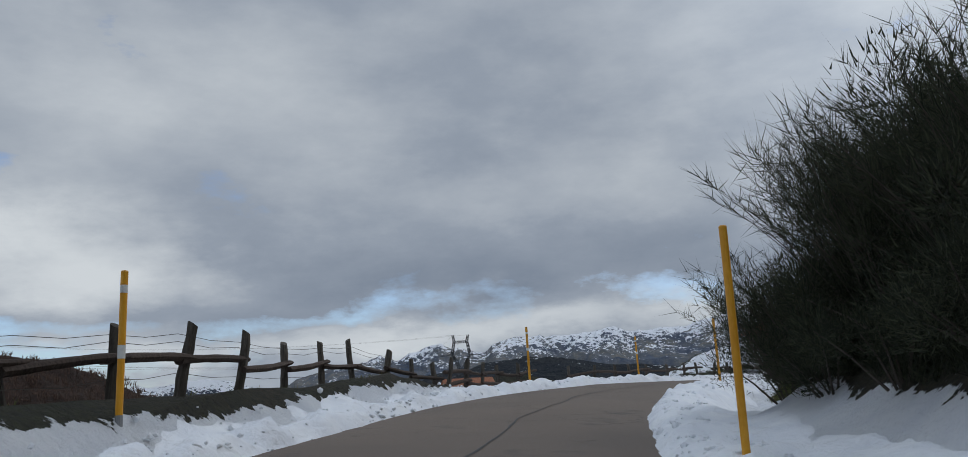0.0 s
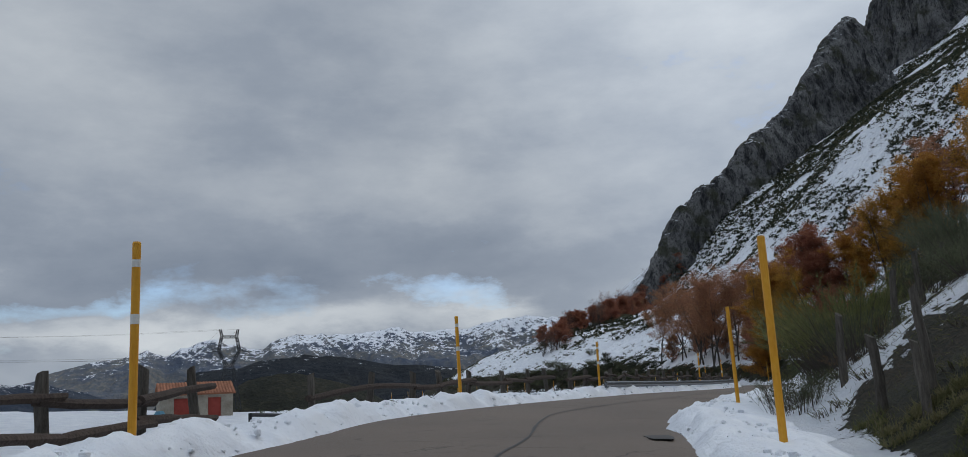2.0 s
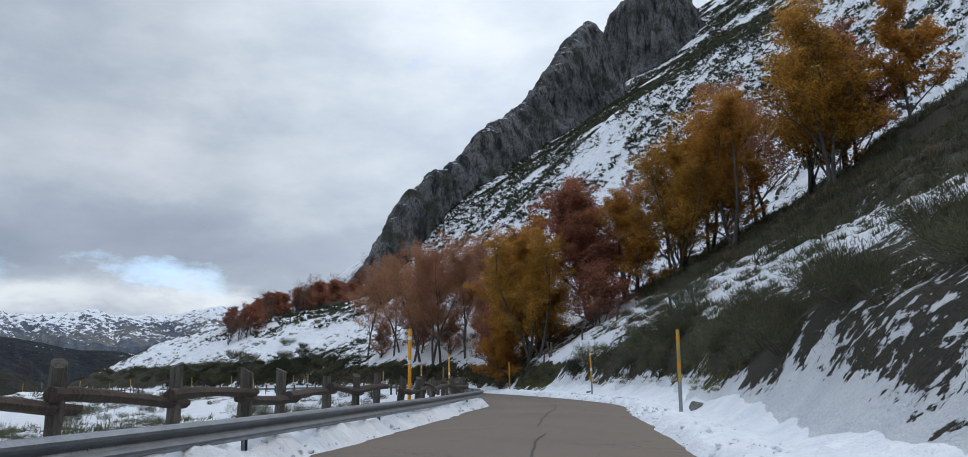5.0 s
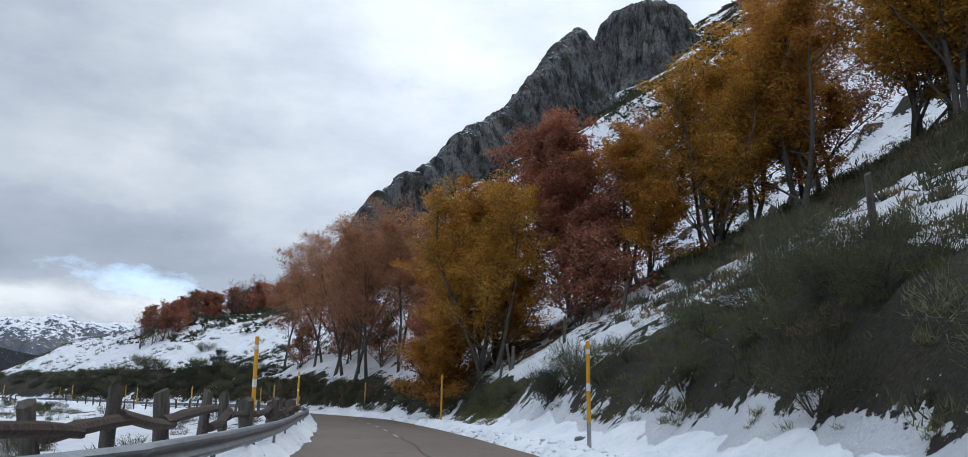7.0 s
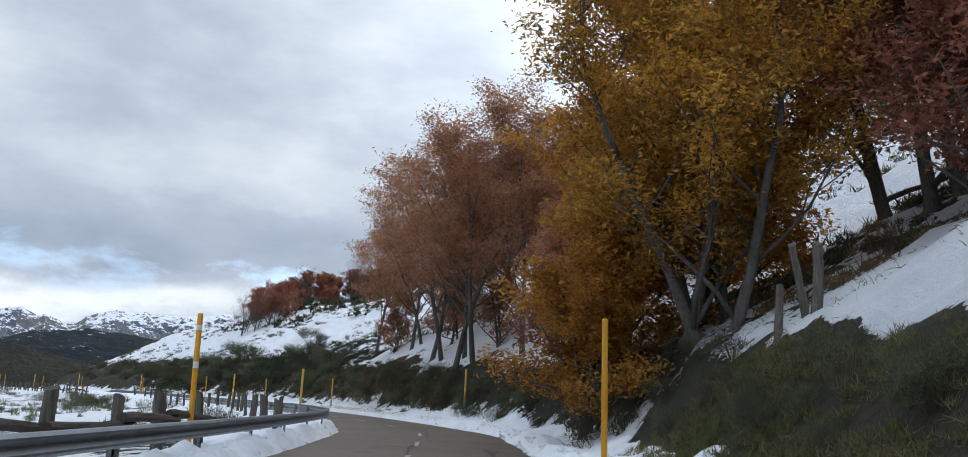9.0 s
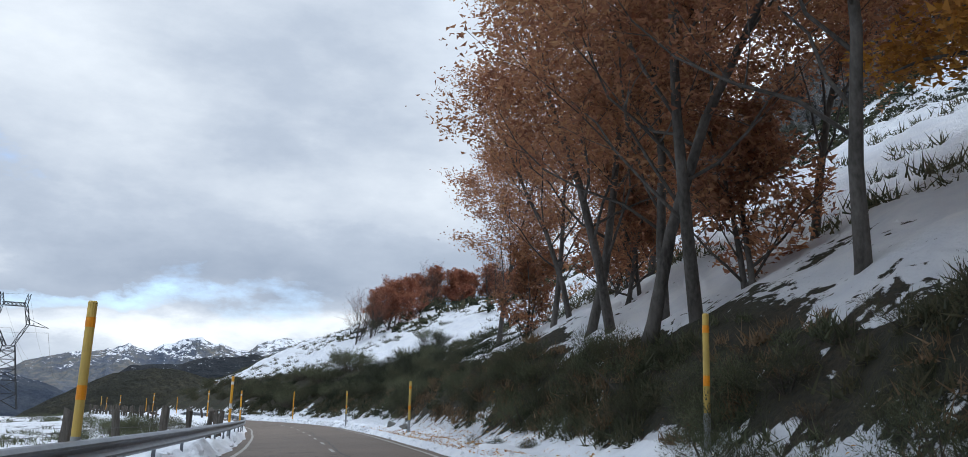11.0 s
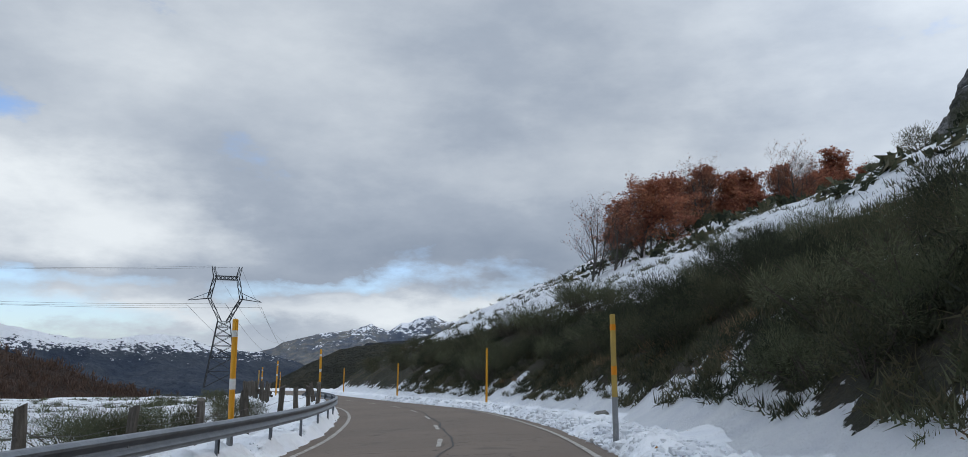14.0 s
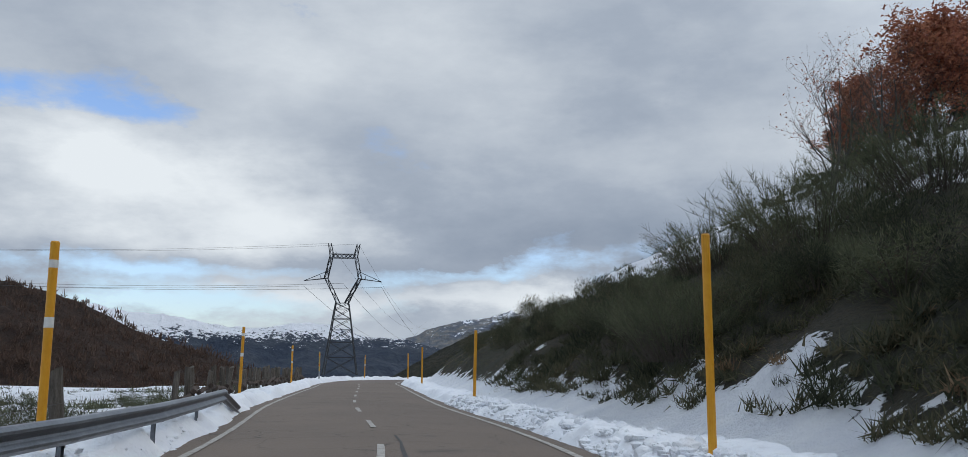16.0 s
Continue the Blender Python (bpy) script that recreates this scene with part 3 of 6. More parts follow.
def ribbons(base, way, length, width, droop, rng, segs=2):
    """Thin tapered stems as narrow ribbons: vertices and faces."""
    n = len(base)
    side = rng.normal(size=(n, 3)); side -= way * (side * way).sum(1)[:, None]
    side /= np.linalg.norm(side, axis=1)[:, None]
    rows = []
    for k in range(segs + 1):
        u = k / segs
        p = base + way * (length * u)[:, None]
        p[:, 2] -= droop * (u ** 2) * length
        w = (width * (1 - 0.75 * u))[:, None]
        rows += [p - side * w / 2, p + side * w / 2]
    v = np.stack(rows, 1).reshape(-1, 3)
    per = 2 * (segs + 1)
    i = np.arange(n) * per
    f = np.concatenate([np.stack([i + 2 * k, i + 2 * k + 1, i + 2 * k + 3, i + 2 * k + 2], 1) for k in range(segs)])
    return v, f


# ================= ground, road, verges =================
def axis(lo, hi, a, b, fine):
    """Even steps between a and b, growing steps outside."""
    inner = np.arange(a, b + fine / 2, fine)
    def grow(limit):
        out_, d, p = [], fine, 0.0
        while p < limit:
            d *= 1.12
            p += d
            out_.append(min(p, limit))
        return np.array(out_)
    return np.r_[(a - grow(a - lo))[::-1], inner, b + grow(hi - b)]


xs, ys = axis(-4600, 2500, -14, 108, 0.65), axis(-900, 4800, 2, 318, 0.65)
GX, GY = np.meshgrid(xs, ys)
GZ = ground(GX, GY)
me = mesh_of("ground", np.stack([GX, GY, GZ], -1).reshape(-1, 3), grid_faces(len(ys), len(xs)), GROUND, True)
gs, gside, _ = road_frame(GX, GY)
# how much of the ground the old snow covers, by place in the plan
r_, l_ = gside - half_at(gs), -gside - half_at(gs)
cov = np.where(gside > 0,
               0.62 - (0.16 + 0.08 * step(270, 300, gs)) * step(2.0, 3.6, r_) * step(16, 8, r_) * step(100, 140, gs) + 0.10 * step(5.0, 3.0, r_) * step(275, 300, gs) - 0.08 * step(14, 30, r_) - 0.17 * step(3.2, 5.0, r_) * step(92, 87, gs),
               0.72 - 0.17 * step(130, 170, gs) * step(2, 5, l_) * step(45, 25, l_) - 0.2 * step(120, 200, l_))
k_ = spur_frame(GX.ravel(), GY.ravel())[0]
cov = cov + 0.02 * step(22, 45, r_) * (gside > 0)
cov = cov + 0.04 * step(4.6, 6.0, r_) * step(34, 24, r_) * step(234, 244, gs) * step(294, 286, gs) * (gside > 0)
cov = cov + 0.08 * step(3, 6, l_) * step(60, 40, l_) * step(165, 145, gs) * (gside < 0)
cov = cov - (0.06 - 0.03 * step(262, 272, gs)) * step(1.3, 2.2, r_) * step(5.4, 4.0, r_) * step(226, 236, gs) * step(292, 282, gs) * (gside > 0)
cov = cov - 0.05 * step(3.5, 5, r_) * step(16, 9, r_) * step(296, 308, gs) * (gside > 0)
cov = cov - 0.04 * step(2.6, 3.4, r_) * step(7, 5, r_) * step(160, 168, gs) * step(197, 189, gs) * (gside > 0)
cov = cov + 0.10 * step(3.0, 4.2, r_) * step(18, 10, r_) * step(198, 204, gs) * step(228, 218, gs) * (gside > 0)
cov = cov - 0.07 * step(1.6, 2.4, r_) * step(6, 4.5, r_) * step(262, 272, gs) * step(300, 292, gs) * (gside > 0)
cov = cov + 0.03 * step(5.5, 8, r_) * step(90, 40, r_) * step(255, 270, gs) * (gside > 0)
cov = cov - 0.25 * step(2.9, 3.7, r_) * step(14, 8, r_) * step(70, 76, gs) * step(89, 86, gs) * (gside > 0)
cov = cov - 0.22 * step(3.0, 3.6, r_) * step(6.6, 5.6, r_) * step(107, 110, gs) * step(118, 114, gs) * (gside > 0)
cov = cov - 0.30 * step(1.2, 1.7, r_) * step(4.4, 3.6, r_) * step(209, 212, gs) * step(227, 220, gs) * (gside > 0)
cov = cov + 0.13 * step(5.5, 7.0, r_) * step(20, 14, r_) * step(170, 178, gs) * step(206, 198, gs) * (gside > 0)
cov = cov - 0.14 * step(11, 15, r_) * step(48, 38, r_) * step(200, 212, gs) * step(238, 226, gs) * (gside > 0)
cov = cov + 0.22 * step(7, 12, l_) * step(60, 45, l_) * step(205, 225, gs) * step(300, 285, gs) * (gside < 0)
cov = cov - 0.42 * step(1.2, 2.0, l_) * step(24, 15, l_) * step(106, 99, gs) * (gside < 0)
cov = cov + 0.07 * step(3.7, 4.7, r_) * step(34, 18, r_) * step(222, 232, gs) * step(330, 310, gs) * (gside > 0)
# under the beeches less snow stands for leaf litter and for their shade
cov = cov - 0.17 * step(13, 18, r_) * step(70, 50, r_) * step(166, 178, gs) * step(232, 222, gs) * (gside > 0)
me.attributes.new("cover", "FLOAT", "POINT").data.foreach_set("value", cov.astype(np.float32))
thing("ground", me, "snow-patched mountain grassland with meadow and steep hillside", "ground", kind="structure")

offs = np.array([-1.14, -1.0, -0.65, -0.3, 0, 0.3, 0.65, 1.0, 1.14])
crown = np.array([-0.10, -0.03, 0.0, 0.02, 0.03, 0.02, 0.0, -0.03, -0.10])
rv = np.stack([np.c_[ROAD[:, :2] + RIGHT * (o * HALVES)[:, None], ROAD[:, 2] + c - o * HALVES * CROSS] for o, c in zip(offs, crown)], 1).reshape(-1, 3)
road_ob = thing("road", mesh_of("road", rv, grid_faces(len(ROAD), len(offs)), ASPHALT, True), "worn damp grey-brown asphalt mountain road", "road", kind="structure")


def stripe(name, s0, s1, side, width, parent, lift_=0.012, inset=None):
    i0, i1 = int(s0 / 0.5), max(int(s1 / 0.5), int(s0 / 0.5) + 1)
    idx = np.arange(i0, min(i1 + 1, len(ROAD)))
    if inset is not None:
        side = np.sign(side) * (HALVES[idx] - inset)
    h = np.interp(side / HALVES[idx], offs, crown) + lift_ - side * CROSS[idx]
    ragged = 0.02 * fbm(idx * 0.9, idx * 0.3, 3, 4)
    a = np.c_[ROAD[idx, :2] + RIGHT[idx] * (side - width / 2 + ragged)[:, None], ROAD[idx, 2] + h]
    b = np.c_[ROAD[idx, :2] + RIGHT[idx] * (side + width / 2 - ragged)[:, None], ROAD[idx, 2] + h]
    return part_of(parent, name, mesh_of(name, np.stack([a, b], 1).reshape(-1, 3), grid_faces(len(idx), 2), LINE))


def verge(name, sign, label):
    """Ploughed snow along one edge of the road."""
    n = len(ROAD) * 2 - 1
    at = np.linspace(0, len(ROAD) - 1, n)
    c = np.stack([np.interp(at, np.arange(len(ROAD)), ROAD[:, k]) for k in range(3)], 1)
    rt = np.stack([np.interp(at, np.arange(len(ROAD)), RIGHT[:, k]) for k in range(2)], 1)
    s = at * 0.5
    across = np.r_[0, np.cumsum(np.linspace(0.05, 0.24, 26))]
    rows = []
    edge = np.interp(s, ROAD_S, HALVES) + 0.02 + 0.20 * fbm(s / 1.6, s * 0, 5, 11 + sign)
    for o in across:
        p = c[:, :2] + rt * (sign * (edge + o))[:, None]
        g = ground(p[:, 0], p[:, 1])
        wide = 2.6 - 0.7 * step(255, 268, s) if sign > 0 else 1.0 + 0.9 * step(92, 112, s)
        thick = (0.30 if sign > 0 else 0.34) * np.minimum(1, (o / 0.35)) ** 0.6 * step(wide + 0.6, 0.5, o + 0.5 * fbm(p[:, 0] / 2.2, p[:, 1] / 2.2, 3, 21))
        lum = 0.26 * fbm(p[:, 0] / 0.8, p[:, 1] / 0.8, 5, 31) + 0.10 * fbm(p[:, 0] / 0.22, p[:, 1] / 0.22, 3, 33)
        z = g + thick * (1 + 1.1 * lum / 0.16 * 0.5) - 0.04 + 0.0 * o
        z = z - 0.16 * step(0.07, 0.0, thick) * (o > 0.4)
        z = np.where(o == 0, c[:, 2] - 0.06 - sign * edge * np.interp(s, ROAD_S, CROSS), z)
        rows.append(np.c_[p, z])
    v = np.stack(rows, 1).reshape(-1, 3)
    f = grid_faces(n, len(across))
    if sign < 0:
        f = f[:, ::-1]
    return thing(name, mesh_of(name, v, f, SNOW, True), label, "snow bank", kind="structure")


verge("snow_bank_right", 1, "dirty ploughed snow bank along the road edge")
verge("snow_bank_left", -1, "lumpy ploughed snow ridge along the road edge")

def snow_lumps(name, s_lo, s_hi, sign, count, big, seed, label):
    """Broken lumps that the plough threw along the road edge: uneven twelve-cornered blocks."""
    q = np.random.default_rng(seed)
    bm = bmesh.new()
    bmesh.ops.create_icosphere(bm, subdivisions=1, radius=1.0)
    unit = np.array([v.co[:] for v in bm.verts])
    tri = np.array([[v.index for v in f.verts] for f in bm.faces])
    bm.free()
    at_s = q.uniform(s_lo, s_hi, count)
    out_r = 0.02 + 1.5 * q.random(count) ** 1.7
    i_ = (at_s / 0.5).astype(int).clip(0, len(ROAD) - 1)
    o = sign * (HALVES[i_] + 0.06 + out_r)
    along = (at_s - i_ * 0.5)[:, None] * tan[i_]
    px_, py_ = (ROAD[i_, :2] + RIGHT[i_] * o[:, None] + along).T
    size = big * (0.25 + 0.75 * q.random(count) ** 2.2)
    z_ = ground(px_, py_) + 0.30 * np.minimum(1, out_r / 0.35) ** 0.6 * step(2.6, 0.5, out_r) - 0.02
    shape = unit[None] * (0.65 + 0.6 * q.random((count, len(unit), 1))) * size[:, None, None] * (0.7 + 0.6 * q.random((count, 1, 3))) * np.array([1, 1, 0.75])
    v = (shape + np.c_[px_, py_, z_][:, None, :]).reshape(-1, 3)
    f = (tri[None] + (np.arange(count) * len(unit))[:, None, None]).reshape(-1, 3)
    thing(name, mesh_of(name, v, f, SNOW), label, "snow lumps", kind="stuff")


snow_lumps("snow_lumps", 284, 345, 1, 3200, 0.15, 501, "broken lumps of dirty ploughed snow on the verge")
snow_lumps("snow_lumps", 66, 284, 1, 2600, 0.09, 502, "small broken lumps of ploughed snow on the verge")
snow_lumps("snow_lumps", 66, 330, -1, 2800, 0.09, 503, "small broken lumps of ploughed snow on the verge")

# crag on the spur
def crag():
    n, m_ = 520, 150
    k = np.linspace(0.32, 1.16, n)[:, None] * np.ones((1, m_))
    v = np.linspace(-42, 26, m_)[None, :] * np.ones((n, 1))
    top = np.interp(k, [0.32, 0.36, 0.40, 0.45, 0.51, 0.62, 0.70, 0.75, 0.80, 0.86, 0.93, 0.985, 1.015, 1.05, 1.09, 1.16], [46, 51, 57, 69, 85, 112, 131, 139, 152, 168, 188, 202, 201, 188, 160, 135])
    run = k * SPUR_LEN
    top = top + (6.0 * fbm(run / 11, run * 0, 4, 12, True) - 3.6 + 1.6 * fbm(run / 2.2, run * 0, 3, 13)) * step(0.32, 0.42, k)
    wide = 1.2 + 8.5 * k + 5.0 * np.exp(-((k - 1.0) / 0.09) ** 2)
    centre = -1.5 - 0.62 * wide + 1.8 * fbm(run / 16, run * 0, 3, 18)
    body = np.exp(-(np.abs(v - centre) / wide) ** 2.6)
    bend = spur_bend(k)
    x = FOOT[0] + SPUR_AHEAD[0] * run + SPUR_FAR[0] * (v + bend)
    y = FOOT[1] + SPUR_AHEAD[1] * run + SPUR_FAR[1] * (v + bend)
    g = ground(x, y)
    end = step(1.16, 1.08, k) * step(0.32, 0.47, k)
    z = g - 5 + (np.maximum(top - g, 0) + 5) * body * end
    # buttresses, ledges and cracks push the faces in and out along and across the ridge
    out_ = 8.0 * (fbm(run / 17, z / 40, 4, 41, True) - 0.6) + 4.2 * (fbm(run / 5.5, z / 12, 4, 43, True) - 0.6) + 1.3 * fbm(run / 1.6, z / 3, 3, 44)
    along = 2.2 * fbm(v / 6, z / 8, 4, 42) + 0.7 * fbm(v / 1.8, z / 2, 3, 45)
    sgn = np.tanh((v - centre) / (0.5 * wide))
    firm = step(0.02, 0.15, body * end)
    z = z + firm * (3.2 * fbm(x / 5, y / 5, 4, 15, True) - 1.9)
    x = x + firm * (SPUR_FAR[0] * sgn * out_ + SPUR_AHEAD[0] * along)
    y = y + firm * (SPUR_FAR[1] * sgn * out_ + SPUR_AHEAD[1] * along)
    q = np.stack([x, y, z], -1).reshape(-1, 3)
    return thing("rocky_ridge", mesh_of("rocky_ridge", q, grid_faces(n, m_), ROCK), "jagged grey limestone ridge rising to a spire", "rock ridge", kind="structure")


crag()


def tower_rock(cx, cy, height, wx, name, label, seed):
    n = 150
    u = np.linspace(-1, 1, n)
    X, Y = np.meshgrid(cx + u * wx * 1.6, cy + u * wx * 1.6)
    g = ground(X, Y)
    d = np.hypot(X - cx, Y - cy) / wx * (1 + 0.22 * fbm(X / 26, Y / 26, 3, seed))
    body = 1 / (1 + (d / 0.85) ** 9)
    z = g - 5 + (np.maximum(height - g, 0) + 5) * body * (1 - 0.16 * np.minimum(d, 1) ** 2) + (7 * fbm(X / 20, Y / 20, 5, seed + 1, True) - 4) * body
    w = np.arctan2(Y - cy, X - cx)
    out_ = (6.5 * (fbm(w * 5, z / 30, 4, seed + 2, True) - 0.6) + 3.2 * (fbm(w * 14, z / 7, 4, seed + 3, True) - 0.6)) * step(0.05, 0.3, body)
    X, Y = X + np.cos(w) * out_, Y + np.sin(w) * out_
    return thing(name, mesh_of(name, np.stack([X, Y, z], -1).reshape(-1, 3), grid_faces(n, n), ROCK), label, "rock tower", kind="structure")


tower_rock(374, 472, 243, 32, "rock_tower", "blunt grey rock tower behind the spire", 24)
tower_rock(470, 446, 262, 40, "rock_shoulder", "grey rock shoulder above the snowy slope", 64)


def massif(name, crest, near, deep, base, mat, label, n=260, rows=70, rough=0.35, scale=260.0, seed=1, jag=0.03):
    """Far mountains: a sharp crest of given bearings and heights in degrees, with buttresses and gullies down both flanks, on a fan-shaped sheet."""
    ox, oy = 50.0, 150.0
    az0, az1 = crest[0][0], crest[-1][0]
    A, D = np.meshgrid(np.radians(np.linspace(az0, az1, n)), np.linspace(near, near + deep, rows))
    X, Y = ox + np.sin(A) * D, oy + np.cos(A) * D
    deg = np.degrees(A)
    crest_d = near + deep * 0.62
    el = np.interp(deg, [c[0] for c in crest], [c[1] for c in crest])
    top = np.tan(np.radians(el)) * crest_d - base
    top = top * (1 + jag * (fbm(deg * 0.9, deg * 0, 3, seed + 2, True) - 0.62))
    u = (D - near) / deep
    wander = 0.07 * fbm(X / scale / 1.5, Y / scale / 1.5, 3, seed + 4)
    w = u - wander
    prof = np.where(w < 0.62, np.clip(w / 0.62, 0, 1) ** 1.15, np.clip((1 - w) / 0.38, 0, 1) ** 1.1)
    gully = fbm(deg * 0.34, u * 1.6 + deg * 0.05, 4, seed + 5, True) - 0.62
    r = fbm(X / scale, Y / scale, 5, seed, True) - 0.62
    z = base + top * prof + top * rough * (0.45 * gully + 1.7 * r) * (4 * prof * (1 - prof) + 0.05)
    z = np.where((u <= 0) | (u >= 1), base - 40, z)
    return thing(name, mesh_of(name, np.stack([X, Y, z], -1).reshape(-1, 3), grid_faces(rows, n)[:, ::-1], mat, False), label, "mountains", kind="structure")


# blue-grey haze of the air is mixed into the next three base colours
FAR_SNOW = make_far("far_mountain_hazed", (0.10, 0.118, 0.155), (0.20, 0.19, 0.165), 195, 400, (0.055, 0.08, 0.125), 0.005)
FAR_WOOD = make_far("far_woods_hazed", (0.032, 0.047, 0.075), (0.06, 0.074, 0.095), 58, 104, (0.022, 0.034, 0.058), 0.01)
NEAR_WOOD = make_far("valley_woods_hazed", (0.018, 0.025, 0.034), (0.036, 0.04, 0.042), 80, 200, (0.011, 0.017, 0.025), 0.012)
FAR_BROWN = make_far("bare_beech_slope", (0.060, 0.037, 0.027), (0.105, 0.060, 0.042), 200, 300, (0.04, 0.028, 0.024), 0.05)
KNOLL = make_far("olive_scrub_hill", (0.040, 0.043, 0.027), (0.075, 0.070, 0.042), 90, 160, (0.022, 0.026, 0.02), 0.05)
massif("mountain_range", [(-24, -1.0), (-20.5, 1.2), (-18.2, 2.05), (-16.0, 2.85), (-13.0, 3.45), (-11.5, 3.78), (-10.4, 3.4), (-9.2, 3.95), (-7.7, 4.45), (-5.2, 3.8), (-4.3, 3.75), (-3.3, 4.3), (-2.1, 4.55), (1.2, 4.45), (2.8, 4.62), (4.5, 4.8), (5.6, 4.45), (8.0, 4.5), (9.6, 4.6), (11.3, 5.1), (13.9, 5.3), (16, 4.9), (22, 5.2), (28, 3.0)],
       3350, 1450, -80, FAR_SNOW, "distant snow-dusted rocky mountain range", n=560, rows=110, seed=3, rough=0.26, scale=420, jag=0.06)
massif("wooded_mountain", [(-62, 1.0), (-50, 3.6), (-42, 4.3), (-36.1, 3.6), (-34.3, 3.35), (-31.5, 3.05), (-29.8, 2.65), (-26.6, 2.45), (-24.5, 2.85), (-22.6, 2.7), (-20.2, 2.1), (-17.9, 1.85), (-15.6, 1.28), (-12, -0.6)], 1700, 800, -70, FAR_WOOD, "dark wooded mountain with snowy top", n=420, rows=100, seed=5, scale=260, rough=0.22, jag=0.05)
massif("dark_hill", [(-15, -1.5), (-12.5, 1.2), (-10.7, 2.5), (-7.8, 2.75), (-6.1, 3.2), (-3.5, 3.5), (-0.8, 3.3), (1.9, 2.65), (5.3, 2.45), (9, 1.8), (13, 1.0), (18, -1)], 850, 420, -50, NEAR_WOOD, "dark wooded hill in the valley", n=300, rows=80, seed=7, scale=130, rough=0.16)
massif("brown_hill", [(-74, 2.0), (-60, 6.4), (-48, 5.9), (-39.3, 4.9), (-37.4, 4.35), (-35.5, 3.9), (-34.0, 3.2), (-31.8, 2.15), (-29.5, 1.3), (-27.5, 0.75), (-25.6, -0.05), (-23.4, -0.55), (-20, -1.6)], 640, 420, -50, FAR_BROWN, "hillside of bare reddish-brown beech woods", n=300, rows=80, seed=8, scale=110, rough=0.12)
massif("olive_knoll", [(-17, -1.6), (-14, 0.4), (-12.4, 1.25), (-10.6, 2.05), (-8.6, 2.5), (-6.8, 2.45), (-4.4, 1.85), (-1.5, 0.9), (2, -1.2)], 390, 180, -30, KNOLL, "rounded knoll of olive scrub beyond the bend", n=200, rows=60, seed=17, scale=60, rough=0.10)

# ================= road markings =================
S_MARK = s_at(66.0, 176.0)
for side_ in (-1, 1):
    stripe("edge_line", S_MARK, S_MARK + 150, side_, 0.12, road_ob, inset=0.36)
for i in range(28):
    s0 = S_MARK - 50 + i * 6.5
    stripe("centre_dash", s0, s0 + 2.5, 0.0, 0.11, road_ob)
rng = np.random.default_rng(5)


def patch_mesh(w, l, seed):
    n = 22
    a = np.linspace(0, 2 * math.pi, n, endpoint=False)
    rr = 1 + 0.35 * fbm(np.cos(a) * 1.6 + seed, np.sin(a) * 1.6, 3, seed)
    v = np.c_[np.cos(a) * rr * l / 2, np.sin(a) * rr * w / 2, np.zeros(n)]
    return mesh_of("tar_patch", np.vstack([v, v * [0.97, 0.97, 0] - [0, 0, 0.02]]), [tuple(range(n))] + [(i, (i + 1) % n, n + (i + 1) % n, n + i) for i in range(n)], PATCH)


for i, (px, py, w, l) in enumerate([(66.4, 209.5, 0.5, 3.0), (66.6, 218.0, 0.8, 2.2), (65.2, 213.0, 0.35, 2.5), (64.0, 150.0, 0.9, 3.0), (58.0, 135.5, 0.7, 2.4), (28.0, 75.0, 1.0, 2.6), (22.5, 72.0, 0.6, 2.0), (11.0, 51.0, 0.5, 2.2), (66.0, 192.5, 0.6, 1.8), (62.6, 243.0, 0.25, 3.0)]):
    s_, sd, rz_ = road_frame(px, py)
    x_, y_, _, a_ = road_point(float(s_[0]), float(sd[0]))
    z_ = float(rz_[0])
    part_of(road_ob, "tar_patch", patch_mesh(w, l, i), pose(x_, y_, z_ + 0.034 - 0.025 * abs(float(sd[0])) / 2 - 0.012, math.degrees(math.atan(float(np.interp(s_[0], ROAD_S, CROSS)))), 0, a_))


def crack_line(s0, s1, side0, seed):
    """A sealed crack wandering along the middle of the road."""
    ss = np.arange(s0, s1, 0.5)
    i = (ss / 0.5).astype(int)
    off = side0 + 0.28 * fbm(ss / 5, ss * 0, 4, seed)
    w = 0.018 + 0.03 * np.abs(fbm(ss / 2, ss * 0 + 3, 3, seed + 1))
    rows_ = []
    for e in (-1, 1):
        o = off + e * w
        rows_.append(np.c_[ROAD[i, :2] + RIGHT[i] * o[:, None], ROAD[i, 2] + np.interp(o / HALVES[i], offs, crown) + 0.008 - o * CROSS[i]])
    part_of(road_ob, "sealed_crack", mesh_of("sealed_crack", np.stack(rows_, 1).reshape(-1, 3), grid_faces(len(ss), 2), PATCH))


crack_line(68, 160, 0.3, 3)
crack_line(162, 230, 0.0, 7)
crack_line(232, 330, 0.25, 11)

# ================= snow poles =================
def ring(z0, z1, r0, r1, sides=12, name="ring", mat=None):
    return Soup().tube([(0, 0, z0), (0, 0, (z0 + z1) / 2), (0, 0, z1)], [r0, (r0 + r1) / 2, r1], sides).mesh(name, mat, False)


